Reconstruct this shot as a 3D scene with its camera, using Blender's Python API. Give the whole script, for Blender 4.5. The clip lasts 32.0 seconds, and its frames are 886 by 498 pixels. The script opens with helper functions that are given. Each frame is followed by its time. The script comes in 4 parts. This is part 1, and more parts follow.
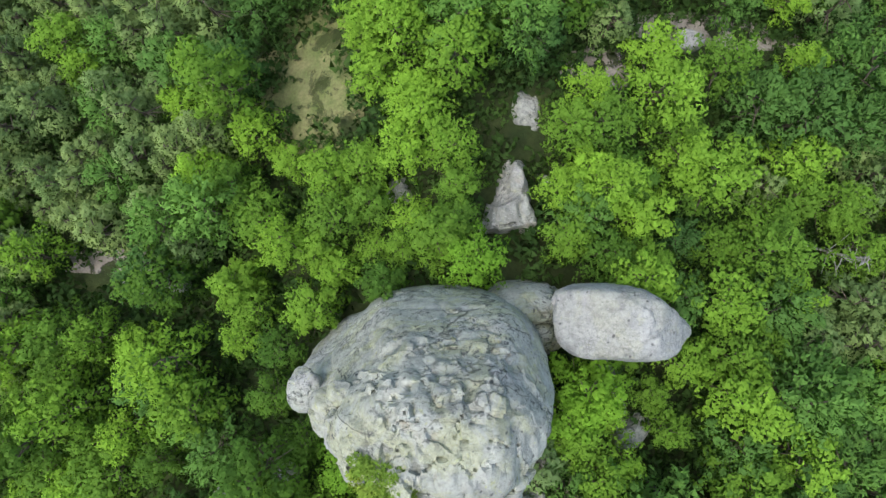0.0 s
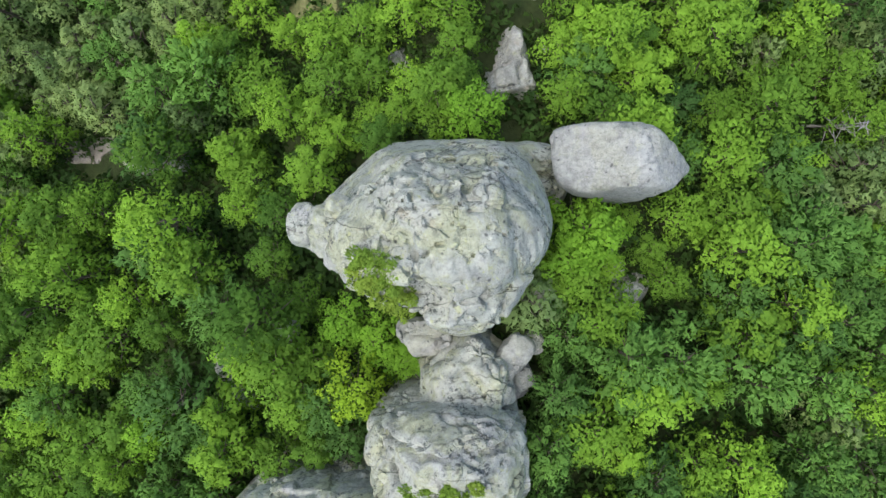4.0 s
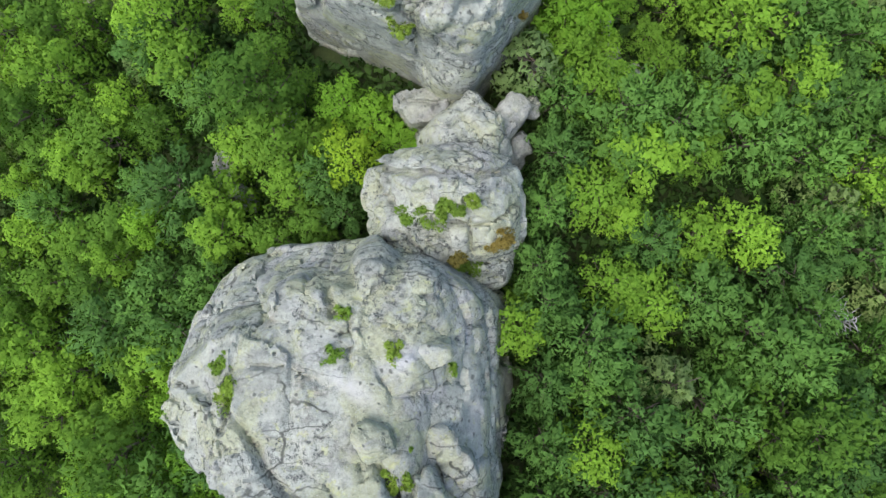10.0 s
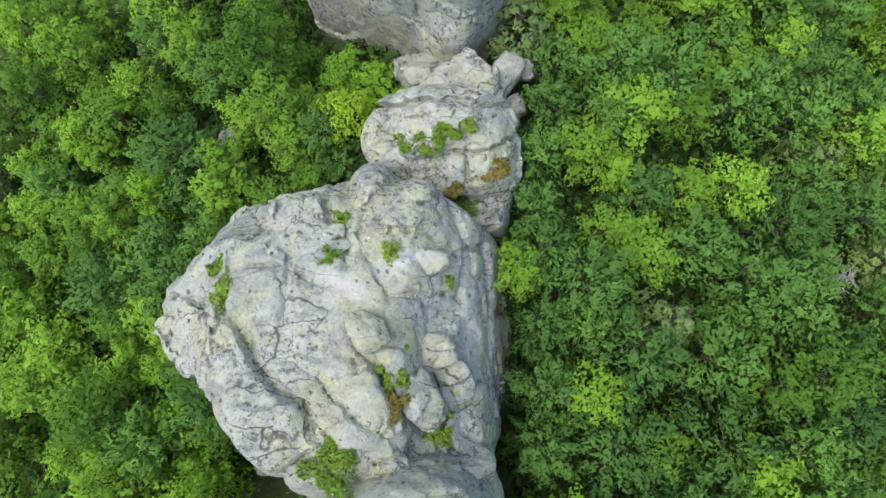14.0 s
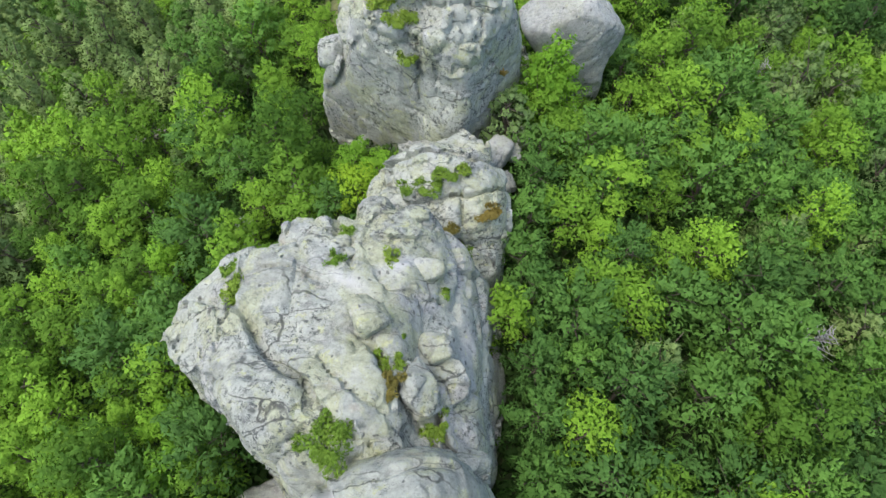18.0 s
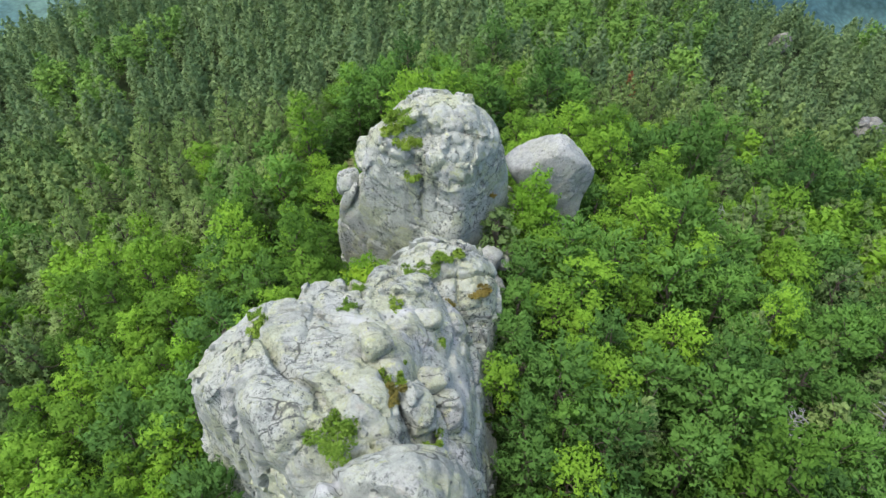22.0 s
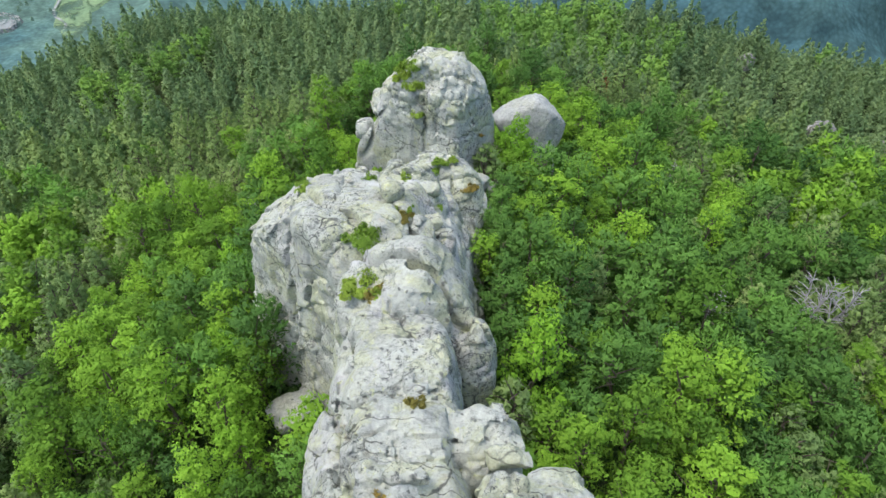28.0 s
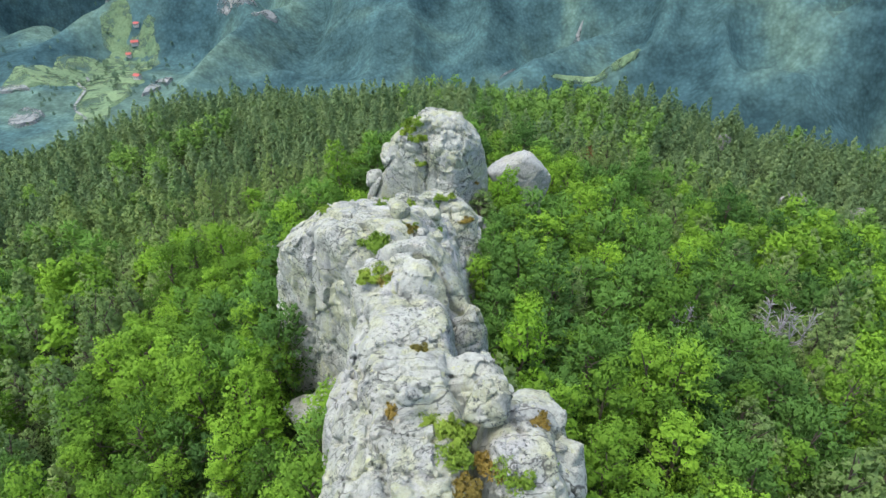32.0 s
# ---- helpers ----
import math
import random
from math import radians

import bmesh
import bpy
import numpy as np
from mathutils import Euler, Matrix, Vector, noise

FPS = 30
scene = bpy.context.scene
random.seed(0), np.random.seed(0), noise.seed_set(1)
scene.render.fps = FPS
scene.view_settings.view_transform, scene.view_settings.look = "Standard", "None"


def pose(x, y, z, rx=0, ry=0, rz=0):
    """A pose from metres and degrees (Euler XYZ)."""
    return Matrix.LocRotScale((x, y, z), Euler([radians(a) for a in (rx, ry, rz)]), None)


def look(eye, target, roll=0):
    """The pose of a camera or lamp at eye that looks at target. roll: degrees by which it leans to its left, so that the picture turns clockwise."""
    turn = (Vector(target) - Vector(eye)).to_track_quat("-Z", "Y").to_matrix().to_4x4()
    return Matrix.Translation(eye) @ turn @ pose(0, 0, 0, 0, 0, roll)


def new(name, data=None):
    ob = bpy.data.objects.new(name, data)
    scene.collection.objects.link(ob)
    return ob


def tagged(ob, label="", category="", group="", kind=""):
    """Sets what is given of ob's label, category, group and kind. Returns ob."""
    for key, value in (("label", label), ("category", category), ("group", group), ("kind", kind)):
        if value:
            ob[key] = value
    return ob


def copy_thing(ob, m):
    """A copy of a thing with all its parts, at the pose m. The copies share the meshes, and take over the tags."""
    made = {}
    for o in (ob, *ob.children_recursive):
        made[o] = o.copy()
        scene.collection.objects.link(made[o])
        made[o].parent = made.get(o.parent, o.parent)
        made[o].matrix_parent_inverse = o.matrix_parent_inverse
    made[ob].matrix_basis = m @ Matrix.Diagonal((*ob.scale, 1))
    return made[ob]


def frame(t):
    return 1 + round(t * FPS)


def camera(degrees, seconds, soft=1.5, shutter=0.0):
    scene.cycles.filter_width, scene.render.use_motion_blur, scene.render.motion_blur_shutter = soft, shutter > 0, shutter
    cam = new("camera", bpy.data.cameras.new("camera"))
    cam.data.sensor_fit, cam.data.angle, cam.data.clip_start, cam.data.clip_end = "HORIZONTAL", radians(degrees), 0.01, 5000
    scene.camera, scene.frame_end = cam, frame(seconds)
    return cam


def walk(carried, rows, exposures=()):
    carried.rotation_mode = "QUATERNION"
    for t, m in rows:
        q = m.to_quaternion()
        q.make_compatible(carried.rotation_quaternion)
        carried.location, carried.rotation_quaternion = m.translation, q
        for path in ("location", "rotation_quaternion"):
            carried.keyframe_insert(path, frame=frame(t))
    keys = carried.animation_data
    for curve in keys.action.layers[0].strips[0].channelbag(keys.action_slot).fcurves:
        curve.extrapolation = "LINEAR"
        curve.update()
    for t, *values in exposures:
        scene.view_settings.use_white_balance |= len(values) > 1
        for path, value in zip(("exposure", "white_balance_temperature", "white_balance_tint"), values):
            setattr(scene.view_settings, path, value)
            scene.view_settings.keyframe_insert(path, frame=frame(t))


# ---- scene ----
cam = camera(68.3, 32.0)
METRES, EYE, TILT, LEAN, TURN = 100.0, 60.0, -26.575, 0.191, 11.540
ROWS = [
    (0.0, 0.0, 0.0, 0.0, -11.32, -63.97, 5.61),
    (0.5, -0.0017, -0.0091, -0.0044, -11.31, -63.99, 5.66),
    (1.0, -0.0045, -0.0195, -0.0092, -11.33, -64.02, 5.66),
    (1.5, -0.0072, -0.0315, -0.0148, -11.33, -63.99, 5.67),
    (2.0, -0.0102, -0.0442, -0.0207, -11.34, -64.21, 5.7),
    (2.5, -0.0131, -0.0572, -0.027, -11.34, -64.59, 5.73),
    (3.0, -0.0161, -0.0705, -0.0332, -11.35, -64.87, 5.74),
    (3.5, -0.0191, -0.0839, -0.0396, -11.35, -64.87, 5.75),
    (5.5, -0.0323, -0.1384, -0.0652, -11.37, -64.85, 5.73),
    (6.0, -0.0357, -0.1523, -0.0716, -11.39, -64.84, 5.72),
    (6.5, -0.039, -0.166, -0.0784, -11.39, -64.79, 5.73),
    (7.0, -0.0421, -0.1795, -0.0848, -11.4, -64.77, 5.74),
    (7.5, -0.0453, -0.1928, -0.0912, -11.4, -64.75, 5.73),
    (8.0, -0.0482, -0.2061, -0.0978, -11.4, -64.68, 5.78),
    (8.5, -0.0509, -0.2189, -0.104, -11.4, -64.69, 5.79),
    (9.0, -0.054, -0.2313, -0.1097, -11.42, -64.72, 5.77),
    (9.5, -0.057, -0.2443, -0.1162, -11.41, -64.65, 5.76),
    (10.0, -0.0592, -0.2567, -0.1223, -11.39, -64.66, 5.83),
    (10.5, -0.0622, -0.269, -0.1282, -11.4, -64.59, 5.81),
    (11.0, -0.0652, -0.2814, -0.1346, -11.39, -64.44, 5.83),
    (11.5, -0.0681, -0.2936, -0.1406, -11.38, -64.12, 5.83),
    (12.0, -0.0708, -0.3053, -0.1467, -11.37, -63.26, 5.81),
    (12.5, -0.0735, -0.3171, -0.1526, -11.34, -61.89, 5.78),
    (13.0, -0.076, -0.3284, -0.1585, -11.3, -60.22, 5.75),
    (13.5, -0.0788, -0.3406, -0.1647, -11.25, -58.25, 5.73),
    (15.5, -0.0909, -0.3905, -0.1901, -11.11, -50.46, 5.55),
    (16.0, -0.0939, -0.4037, -0.1968, -11.08, -48.32, 5.52),
    (16.5, -0.0969, -0.4172, -0.2037, -11.05, -46.05, 5.48),
    (17.0, -0.1001, -0.4309, -0.2108, -11.03, -43.65, 5.4),
    (17.5, -0.1035, -0.4448, -0.2179, -11.0, -41.16, 5.34),
    (18.0, -0.1065, -0.4587, -0.2249, -10.96, -38.57, 5.29),
    (18.5, -0.1098, -0.4721, -0.2316, -10.95, -35.96, 5.21),
    (19.0, -0.1129, -0.4865, -0.239, -10.89, -33.19, 5.13),
    (19.5, -0.1162, -0.5, -0.2459, -10.9, -30.51, 5.06),
    (20.0, -0.1189, -0.5141, -0.2534, -10.83, -28.22, 5.02),
    (20.5, -0.1224, -0.5282, -0.2608, -10.83, -26.05, 4.94),
    (21.0, -0.1256, -0.5421, -0.2676, -10.81, -23.92, 4.88),
    (21.5, -0.1288, -0.5562, -0.2749, -10.79, -21.78, 4.81),
    (22.0, -0.132, -0.5703, -0.282, -10.78, -19.95, 4.75),
    (22.5, -0.1353, -0.585, -0.2893, -10.78, -19.49, 4.76),
    (23.0, -0.1385, -0.6, -0.2969, -10.78, -19.49, 4.75),
    (23.5, -0.1419, -0.6154, -0.3045, -10.79, -19.51, 4.77),
    (24.0, -0.1452, -0.6311, -0.3124, -10.78, -19.53, 4.76),
    (24.5, -0.1488, -0.6471, -0.3205, -10.78, -19.54, 4.76),
    (25.0, -0.1525, -0.6634, -0.3288, -10.78, -19.55, 4.77),
    (25.5, -0.1559, -0.68, -0.3373, -10.77, -19.53, 4.77),
    (26.0, -0.1592, -0.6968, -0.3459, -10.74, -19.09, 4.79),
    (26.5, -0.1632, -0.7134, -0.3539, -10.76, -18.21, 4.75),
    (28.5, -0.1782, -0.78, -0.3877, -10.73, -14.44, 4.68),
    (29.0, -0.1819, -0.7961, -0.3959, -10.72, -13.44, 4.65),
    (29.5, -0.1855, -0.8115, -0.4035, -10.72, -12.45, 4.61),
    (30.0, -0.1885, -0.8255, -0.4106, -10.71, -11.48, 4.58),
    (30.5, -0.1916, -0.8392, -0.4175, -10.71, -10.48, 4.55),
    (31.0, -0.1945, -0.8524, -0.4242, -10.7, -9.46, 4.53),
    (31.5, -0.1973, -0.865, -0.4305, -10.68, -8.43, 4.5),
    (32.0, -0.1999, -0.877, -0.4365, -10.68, -7.29, 4.47),
]
EXPOSURES = [(0.0, 0.51), (5.0, 0.5), (12.0, 0.53), (20.0, 0.58), (32.0, 0.65)]
walk(cam, [(t, pose(0, 0, EYE, TILT, LEAN, TURN) @ pose(METRES * x, METRES * y, METRES * z, 90 + pitch, roll, yaw)) for t, x, y, z, yaw, pitch, roll in ROWS], EXPOSURES)

# ---- world, sun ----
SUN_ELEVATION, SUN_AZIMUTH = 70.0, 250.0
world = bpy.data.worlds.new("sky")
scene.world = world
world.use_nodes = True
wn, wl = world.node_tree.nodes, world.node_tree.links
sky = wn.new("ShaderNodeTexSky")
sky.sky_type, sky.sun_disc = "NISHITA", False
sky.sun_elevation, sky.sun_rotation = radians(SUN_ELEVATION), radians(SUN_AZIMUTH)
sky.air_density, sky.dust_density, sky.ozone_density = 1.0, 4.0, 0.6
wl.new(sky.outputs[0], wn["Background"].inputs[0])
wn["Background"].inputs[1].default_value = 0.215
sun = new("sun", bpy.data.lights.new("sun", "SUN"))
sun.data.energy, sun.data.angle, sun.data.color = 0.85, radians(30), (1.0, 0.96, 0.9)
sun_from = Vector((math.sin(radians(SUN_AZIMUTH)) * math.cos(radians(SUN_ELEVATION)), math.cos(radians(SUN_AZIMUTH)) * math.cos(radians(SUN_ELEVATION)), math.sin(radians(SUN_ELEVATION))))
sun.matrix_world = look(sun_from * 400, (0, 0, 0))

# ---- materials ----


def material(name, roughness=0.9):
    m = bpy.data.materials.new(name)
    m.use_nodes = True
    b = m.node_tree.nodes["Principled BSDF"]
    b.inputs["Roughness"].default_value = roughness
    b.inputs["Specular IOR Level"].default_value = 0.25
    return m, m.node_tree.nodes, m.node_tree.links, b


def ramp(n, l, source, stops):
    r = n.new("ShaderNodeValToRGB")
    e = r.color_ramp.elements
    while len(e) < len(stops):
        e.new(0.5)
    for k, (p, c) in zip(e, stops):
        k.position = p
        k.color = (c, c, c, 1) if isinstance(c, (int, float)) else (*c, 1)
    l.new(source, r.inputs[0])
    return r.outputs[0]


def mix(n, l, factor, a, b, kind="MIX"):
    m = n.new("ShaderNodeMix")
    m.data_type, m.blend_type = "RGBA", kind
    for k, v in ((0, factor), (6, a), (7, b)):
        if isinstance(v, (int, float)):
            m.inputs[k].default_value = v
        elif isinstance(v, tuple):
            m.inputs[k].default_value = (*v, 1)
        else:
            l.new(v, m.inputs[k])
    return m.outputs[2]


def place(n, l, scale=(1, 1, 1), turn=(0, 0, 0)):
    g = n.new("ShaderNodeNewGeometry")
    m = n.new("ShaderNodeMapping")
    m.inputs["Scale"].default_value = scale
    m.inputs["Rotation"].default_value = turn
    l.new(g.outputs["Position"], m.inputs[0])
    return m.outputs[0]


def speckle(n, l, where, scale, detail=4.0, rough=0.55, distort=0.0):
    t = n.new("ShaderNodeTexNoise")
    t.inputs["Scale"].default_value, t.inputs["Detail"].default_value = scale, detail
    t.inputs["Roughness"].default_value, t.inputs["Distortion"].default_value = rough, distort
    l.new(where, t.inputs["Vector"])
    return t.outputs[0]


def bumped(n, l, b, height, strength, distance, after=None):
    u = n.new("ShaderNodeBump")
    u.inputs["Strength"].default_value, u.inputs["Distance"].default_value = strength, distance
    l.new(height, u.inputs["Height"])
    if after:
        l.new(after, u.inputs["Normal"])
    l.new(u.outputs[0], b.inputs["Normal"])
    return u.outputs[0]


def rock_material(name, base, yellow, dark, tint=(0.94, 1.0, 0.97), washed=(), jointed=0.85):
    m, n, l, b = material(name, 0.92)
    p = place(n, l)
    stretched = place(n, l, (1, 1, 0.14))
    tone = ramp(n, l, speckle(n, l, p, 0.24, 7, 0.62, 0.6), [(0.3, tuple(v * 0.7 for v in base)), (0.48, base), (0.7, tuple(min(1, v * 1.2) for v in base))])
    # water streaks, lavender stains, pale lichen, bare warm stone
    c = mix(n, l, ramp(n, l, speckle(n, l, stretched, 0.55, 5, 0.6, 0.4), [(0.55, 0.0), (0.68, 0.6)]), tone, (0.2, 0.21, 0.225))
    c = mix(n, l, ramp(n, l, speckle(n, l, p, 0.16, 5, 0.6, 0.7), [(0.53, 0.0), (0.63, 0.75)]), c, (0.43, 0.415, 0.445))
    c = mix(n, l, ramp(n, l, speckle(n, l, p, 0.34, 8, 0.68, 0.7), [(0.48, 0.0), (0.57, yellow)]), c, (0.43, 0.43, 0.29))
    c = mix(n, l, ramp(n, l, speckle(n, l, p, 1.1, 6, 0.65, 0.4), [(0.6, 0.0), (0.66, yellow)]), c, (0.46, 0.46, 0.24))
    c = mix(n, l, ramp(n, l, speckle(n, l, place(n, l, (1, 1, 1), (0.5, 0.9, 0.2)), 0.42, 5, 0.6), [(0.62, 0.0), (0.7, 0.5)]), c, (0.42, 0.36, 0.31))
    c = mix(n, l, 1.0, c, ramp(n, l, speckle(n, l, p, 2.2, 9, 0.75), [(0.3, 0.6), (0.43, 0.92), (0.58, 1.08), (0.72, 1.26)]), "MULTIPLY")
    c = mix(n, l, 1.0, c, ramp(n, l, speckle(n, l, p, 4.2, 8, 0.82), [(0.32, 0.42), (0.43, 0.93), (0.56, 1.04), (0.68, 1.3)]), "MULTIPLY")
    blots = mix(n, l, 1.0, ramp(n, l, speckle(n, l, p, 2.6, 9, 0.84), [(0.53, 0.0), (0.555, 1.0)]), ramp(n, l, speckle(n, l, p, 0.21, 5, 0.62, 0.5), [(0.45, 0.08), (0.57, dark)]), "MULTIPLY")
    c = mix(n, l, blots, c, (0.085, 0.09, 0.095))
    c = mix(n, l, ramp(n, l, speckle(n, l, p, 4.6, 5, 0.72), [(0.6, 0.0), (0.64, 0.8)]), c, (0.46, 0.47, 0.455))
    # rain-washed pale channels
    for centre, turn, reach in washed:
        off = n.new("ShaderNodeVectorMath")
        off.operation = "SUBTRACT"
        off.inputs[1].default_value = centre
        l.new(p, off.inputs[0])
        spun = n.new("ShaderNodeVectorRotate")
        spun.rotation_type = "Z_AXIS"
        spun.inputs["Angle"].default_value = radians(-turn)
        l.new(off.outputs[0], spun.inputs["Vector"])
        size = n.new("ShaderNodeVectorMath")
        size.operation = "MULTIPLY"
        size.inputs[1].default_value = tuple(1 / v for v in reach)
        l.new(spun.outputs[0], size.inputs[0])
        far = n.new("ShaderNodeVectorMath")
        far.operation = "LENGTH"
        l.new(size.outputs[0], far.inputs[0])
        c = mix(n, l, mix(n, l, 1.0, ramp(n, l, far.outputs["Value"], [(0.2, 1.0), (1.0, 0.0)]), ramp(n, l, speckle(n, l, p, 0.9, 6, 0.65), [(0.34, 0.0), (0.5, 0.9)]), "MULTIPLY"), c, (0.56, 0.54, 0.6))
    bent = n.new("ShaderNodeVectorMath")
    bent.operation = "ADD"
    wobble = n.new("ShaderNodeTexNoise")
    wobble.inputs["Scale"].default_value, wobble.inputs["Detail"].default_value = 0.5, 4
    l.new(p, wobble.inputs["Vector"])
    grow_ = n.new("ShaderNodeVectorMath")
    grow_.operation = "SCALE"
    grow_.inputs["Scale"].default_value = 1.6
    l.new(wobble.outputs["Color"], grow_.inputs[0])
    l.new(p, bent.inputs[0])
    l.new(grow_.outputs[0], bent.inputs[1])
    joints = n.new("ShaderNodeTexVoronoi")
    joints.feature = "DISTANCE_TO_EDGE"
    joints.inputs["Scale"].default_value = 1.0
    along = n.new("ShaderNodeMapping")
    along.inputs["Rotation"].default_value = (0.12, 0.08, radians(47))
    along.inputs["Scale"].default_value = (0.1, 0.42, 0.3)
    l.new(bent.outputs[0], along.inputs[0])
    l.new(along.outputs[0], joints.inputs["Vector"])
    line = ramp(n, l, joints.outputs[0], [(0.0, 1.0), (0.008, 0.85), (0.016, 0.0)])
    line = mix(n, l, 1.0, line, ramp(n, l, speckle(n, l, p, 0.22, 4), [(0.46, 0.0), (0.56, jointed)]), "MULTIPLY")
    c = mix(n, l, line, c, (0.06, 0.06, 0.058))
    cells = n.new("ShaderNodeTexVoronoi")
    cells.inputs["Scale"].default_value = 0.75
    l.new(bent.outputs[0], cells.inputs["Vector"])
    sort = n.new("ShaderNodeSeparateColor")
    l.new(cells.outputs["Color"], sort.inputs[0])
    pit = mix(n, l, 1.0, ramp(n, l, cells.outputs[0], [(0.1, 1.0), (0.17, 0.0)]), ramp(n, l, sort.outputs[0], [(0.6, 0.0), (0.65, 0.75)]), "MULTIPLY")
    c = mix(n, l, pit, c, (0.1, 0.1, 0.1))
    dots = n.new("ShaderNodeTexVoronoi")
    dots.inputs["Scale"].default_value = 1.7
    l.new(bent.outputs[0], dots.inputs["Vector"])
    kinds = n.new("ShaderNodeSeparateColor")
    l.new(dots.outputs["Color"], kinds.inputs[0])
    dot = mix(n, l, 1.0, ramp(n, l, dots.outputs[0], [(0.15, 1.0), (0.22, 0.0)]), ramp(n, l, kinds.outputs[1], [(0.55, 0.0), (0.6, 0.8)]), "MULTIPLY")
    c = mix(n, l, dot, c, (0.09, 0.09, 0.095))
    c = mix(n, l, 1.0, c, tint, "MULTIPLY")
    l.new(c, b.inputs["Base Color"])
    first = bumped(n, l, b, speckle(n, l, p, 0.9, 10, 0.7, 0.4), 0.7, 0.45)
    second = bumped(n, l, b, speckle(n, l, p, 3.2, 9, 0.78), 0.65, 0.15, first)
    bumped(n, l, b, mix(n, l, 1.0, line, pit, "ADD"), -0.5, 0.15, second)
    return m


def leaf_material(name, low, high, scale=0.21):
    """low, high: the darkest and the lightest crown; each crown and each leaf has a tone of its own."""
    m, n, l, b = material(name, 0.75)
    b.inputs["Specular IOR Level"].default_value = 0.12
    p = place(n, l, (1, 1, 0.35))
    tone = n.new("ShaderNodeAttribute")
    tone.attribute_name = "tone"
    one = n.new("ShaderNodeObjectInfo")
    total = n.new("ShaderNodeMath")
    l.new(tone.outputs["Fac"], total.inputs[0])
    l.new(one.outputs["Random"], total.inputs[1])
    whole = n.new("ShaderNodeMath")
    whole.operation = "FRACT"
    l.new(total.outputs[0], whole.inputs[0])
    c = mix(n, l, whole.outputs[0], low, high)
    c = mix(n, l, 1.0, c, ramp(n, l, speckle(n, l, p, scale * 4, 3), [(0.3, 0.82), (0.7, 1.15)]), "MULTIPLY")
    broad = speckle(n, l, p, 0.035, 2)
    c = mix(n, l, ramp(n, l, broad, [(0.4, 0.0), (0.65, 0.45)]), c, high)
    g = n.new("ShaderNodeNewGeometry")
    c = mix(n, l, 1.0, c, ramp(n, l, g.outputs["Random Per Island"], [(0.0, 0.88), (0.6, 1.0), (1.0, 1.13)]), "MULTIPLY")
    l.new(c, b.inputs["Base Color"])
    t = n.new("ShaderNodeBsdfTranslucent")
    l.new(mix(n, l, 1.0, c, (1.0, 1.0, 0.55), "MULTIPLY"), t.inputs[0])
    s = n.new("ShaderNodeMixShader")
    s.inputs[0].default_value = 0.28
    l.new(b.outputs[0], s.inputs[1])
    l.new(t.outputs[0], s.inputs[2])
    l.new(s.outputs[0], n["Material Output"].inputs[0])
    return m


def plain_material(name, a, b_, scale, bump=0.3, distance=0.05, roughness=0.9):
    m, n, l, b = material(name, roughness)
    p = place(n, l)
    c = ramp(n, l, speckle(n, l, p, scale, 7, 0.65), [(0.32, a), (0.68, b_)])
    c = mix(n, l, 1.0, c, ramp(n, l, speckle(n, l, p, scale * 9, 4), [(0.3, 0.75), (0.7, 1.2)]), "MULTIPLY")
    l.new(c, b.inputs["Base Color"])
    bumped(n, l, b, speckle(n, l, p, scale * 4, 6, 0.7), bump, distance)
    return m


ROCK = rock_material("weathered_rock", (0.435, 0.435, 0.425), 0.62, 1.0, (0.915, 1.0, 0.915))
ROCK_WARM = rock_material("ridge_rock", (0.405, 0.405, 0.392), 0.62, 0.95, (0.915, 1.0, 0.925), (((-5.7, -37.0, 25.4), -38, (2.6, 0.9, 3.0)), ((-2.6, -35.7, 24.2), 14, (2.2, 0.8, 3.0)), ((-6.2, -49.6, 25.0), 40, (1.6, 0.7, 4.0))))
ROCK_DULL = rock_material("outcrop_rock", (0.2, 0.195, 0.18), 0.2, 0.7)
ROCK_SMOOTH = rock_material("smooth_rock", (0.36, 0.365, 0.36), 0.25, 0.35, jointed=0.12)
BEECH = leaf_material("beech_leaves", (0.0573, 0.1409, 0.0232), (0.2228, 0.4257, 0.0436))
HORNBEAM = leaf_material("hornbeam_leaves", (0.0418, 0.1084, 0.0341), (0.1436, 0.3069, 0.0574))
FRESH = leaf_material("fresh_beech_leaves", (0.135, 0.3, 0.03), (0.19, 0.39, 0.036))
YELLOW = leaf_material("yellow_green_leaves", (0.22, 0.4, 0.03), (0.3, 0.48, 0.04))
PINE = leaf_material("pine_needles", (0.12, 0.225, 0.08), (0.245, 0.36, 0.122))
# bluer than the near pines: distance haze mixed into the needle colours
HAZED_HILL_PINE = leaf_material("hazed_hill_pine_needles", (0.105, 0.195, 0.088), (0.215, 0.32, 0.14))
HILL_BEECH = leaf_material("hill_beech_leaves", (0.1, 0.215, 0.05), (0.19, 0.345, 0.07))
# undergrowth leaves, the shade below the canopy put into their dark colours
DARKENED_LEAF = leaf_material("shade_darkened_leaves", (0.03, 0.075, 0.02), (0.065, 0.13, 0.03))
HERB = leaf_material("ledge_herbs", (0.15, 0.28, 0.04), (0.26, 0.38, 0.06), 0.9)
MOSS = leaf_material("dry_moss", (0.17, 0.18, 0.05), (0.3, 0.23, 0.06), 1.2)
RUST = leaf_material("rust_leaves", (0.22, 0.11, 0.05), (0.3, 0.15, 0.07))
BARK = plain_material("bark", (0.07, 0.06, 0.045), (0.16, 0.14, 0.11), 2.0)
DEADWOOD = plain_material("bleached_wood", (0.26, 0.26, 0.27), (0.46, 0.46, 0.47), 2.0)
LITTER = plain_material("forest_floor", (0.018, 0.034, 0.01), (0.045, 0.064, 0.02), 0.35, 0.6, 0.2)
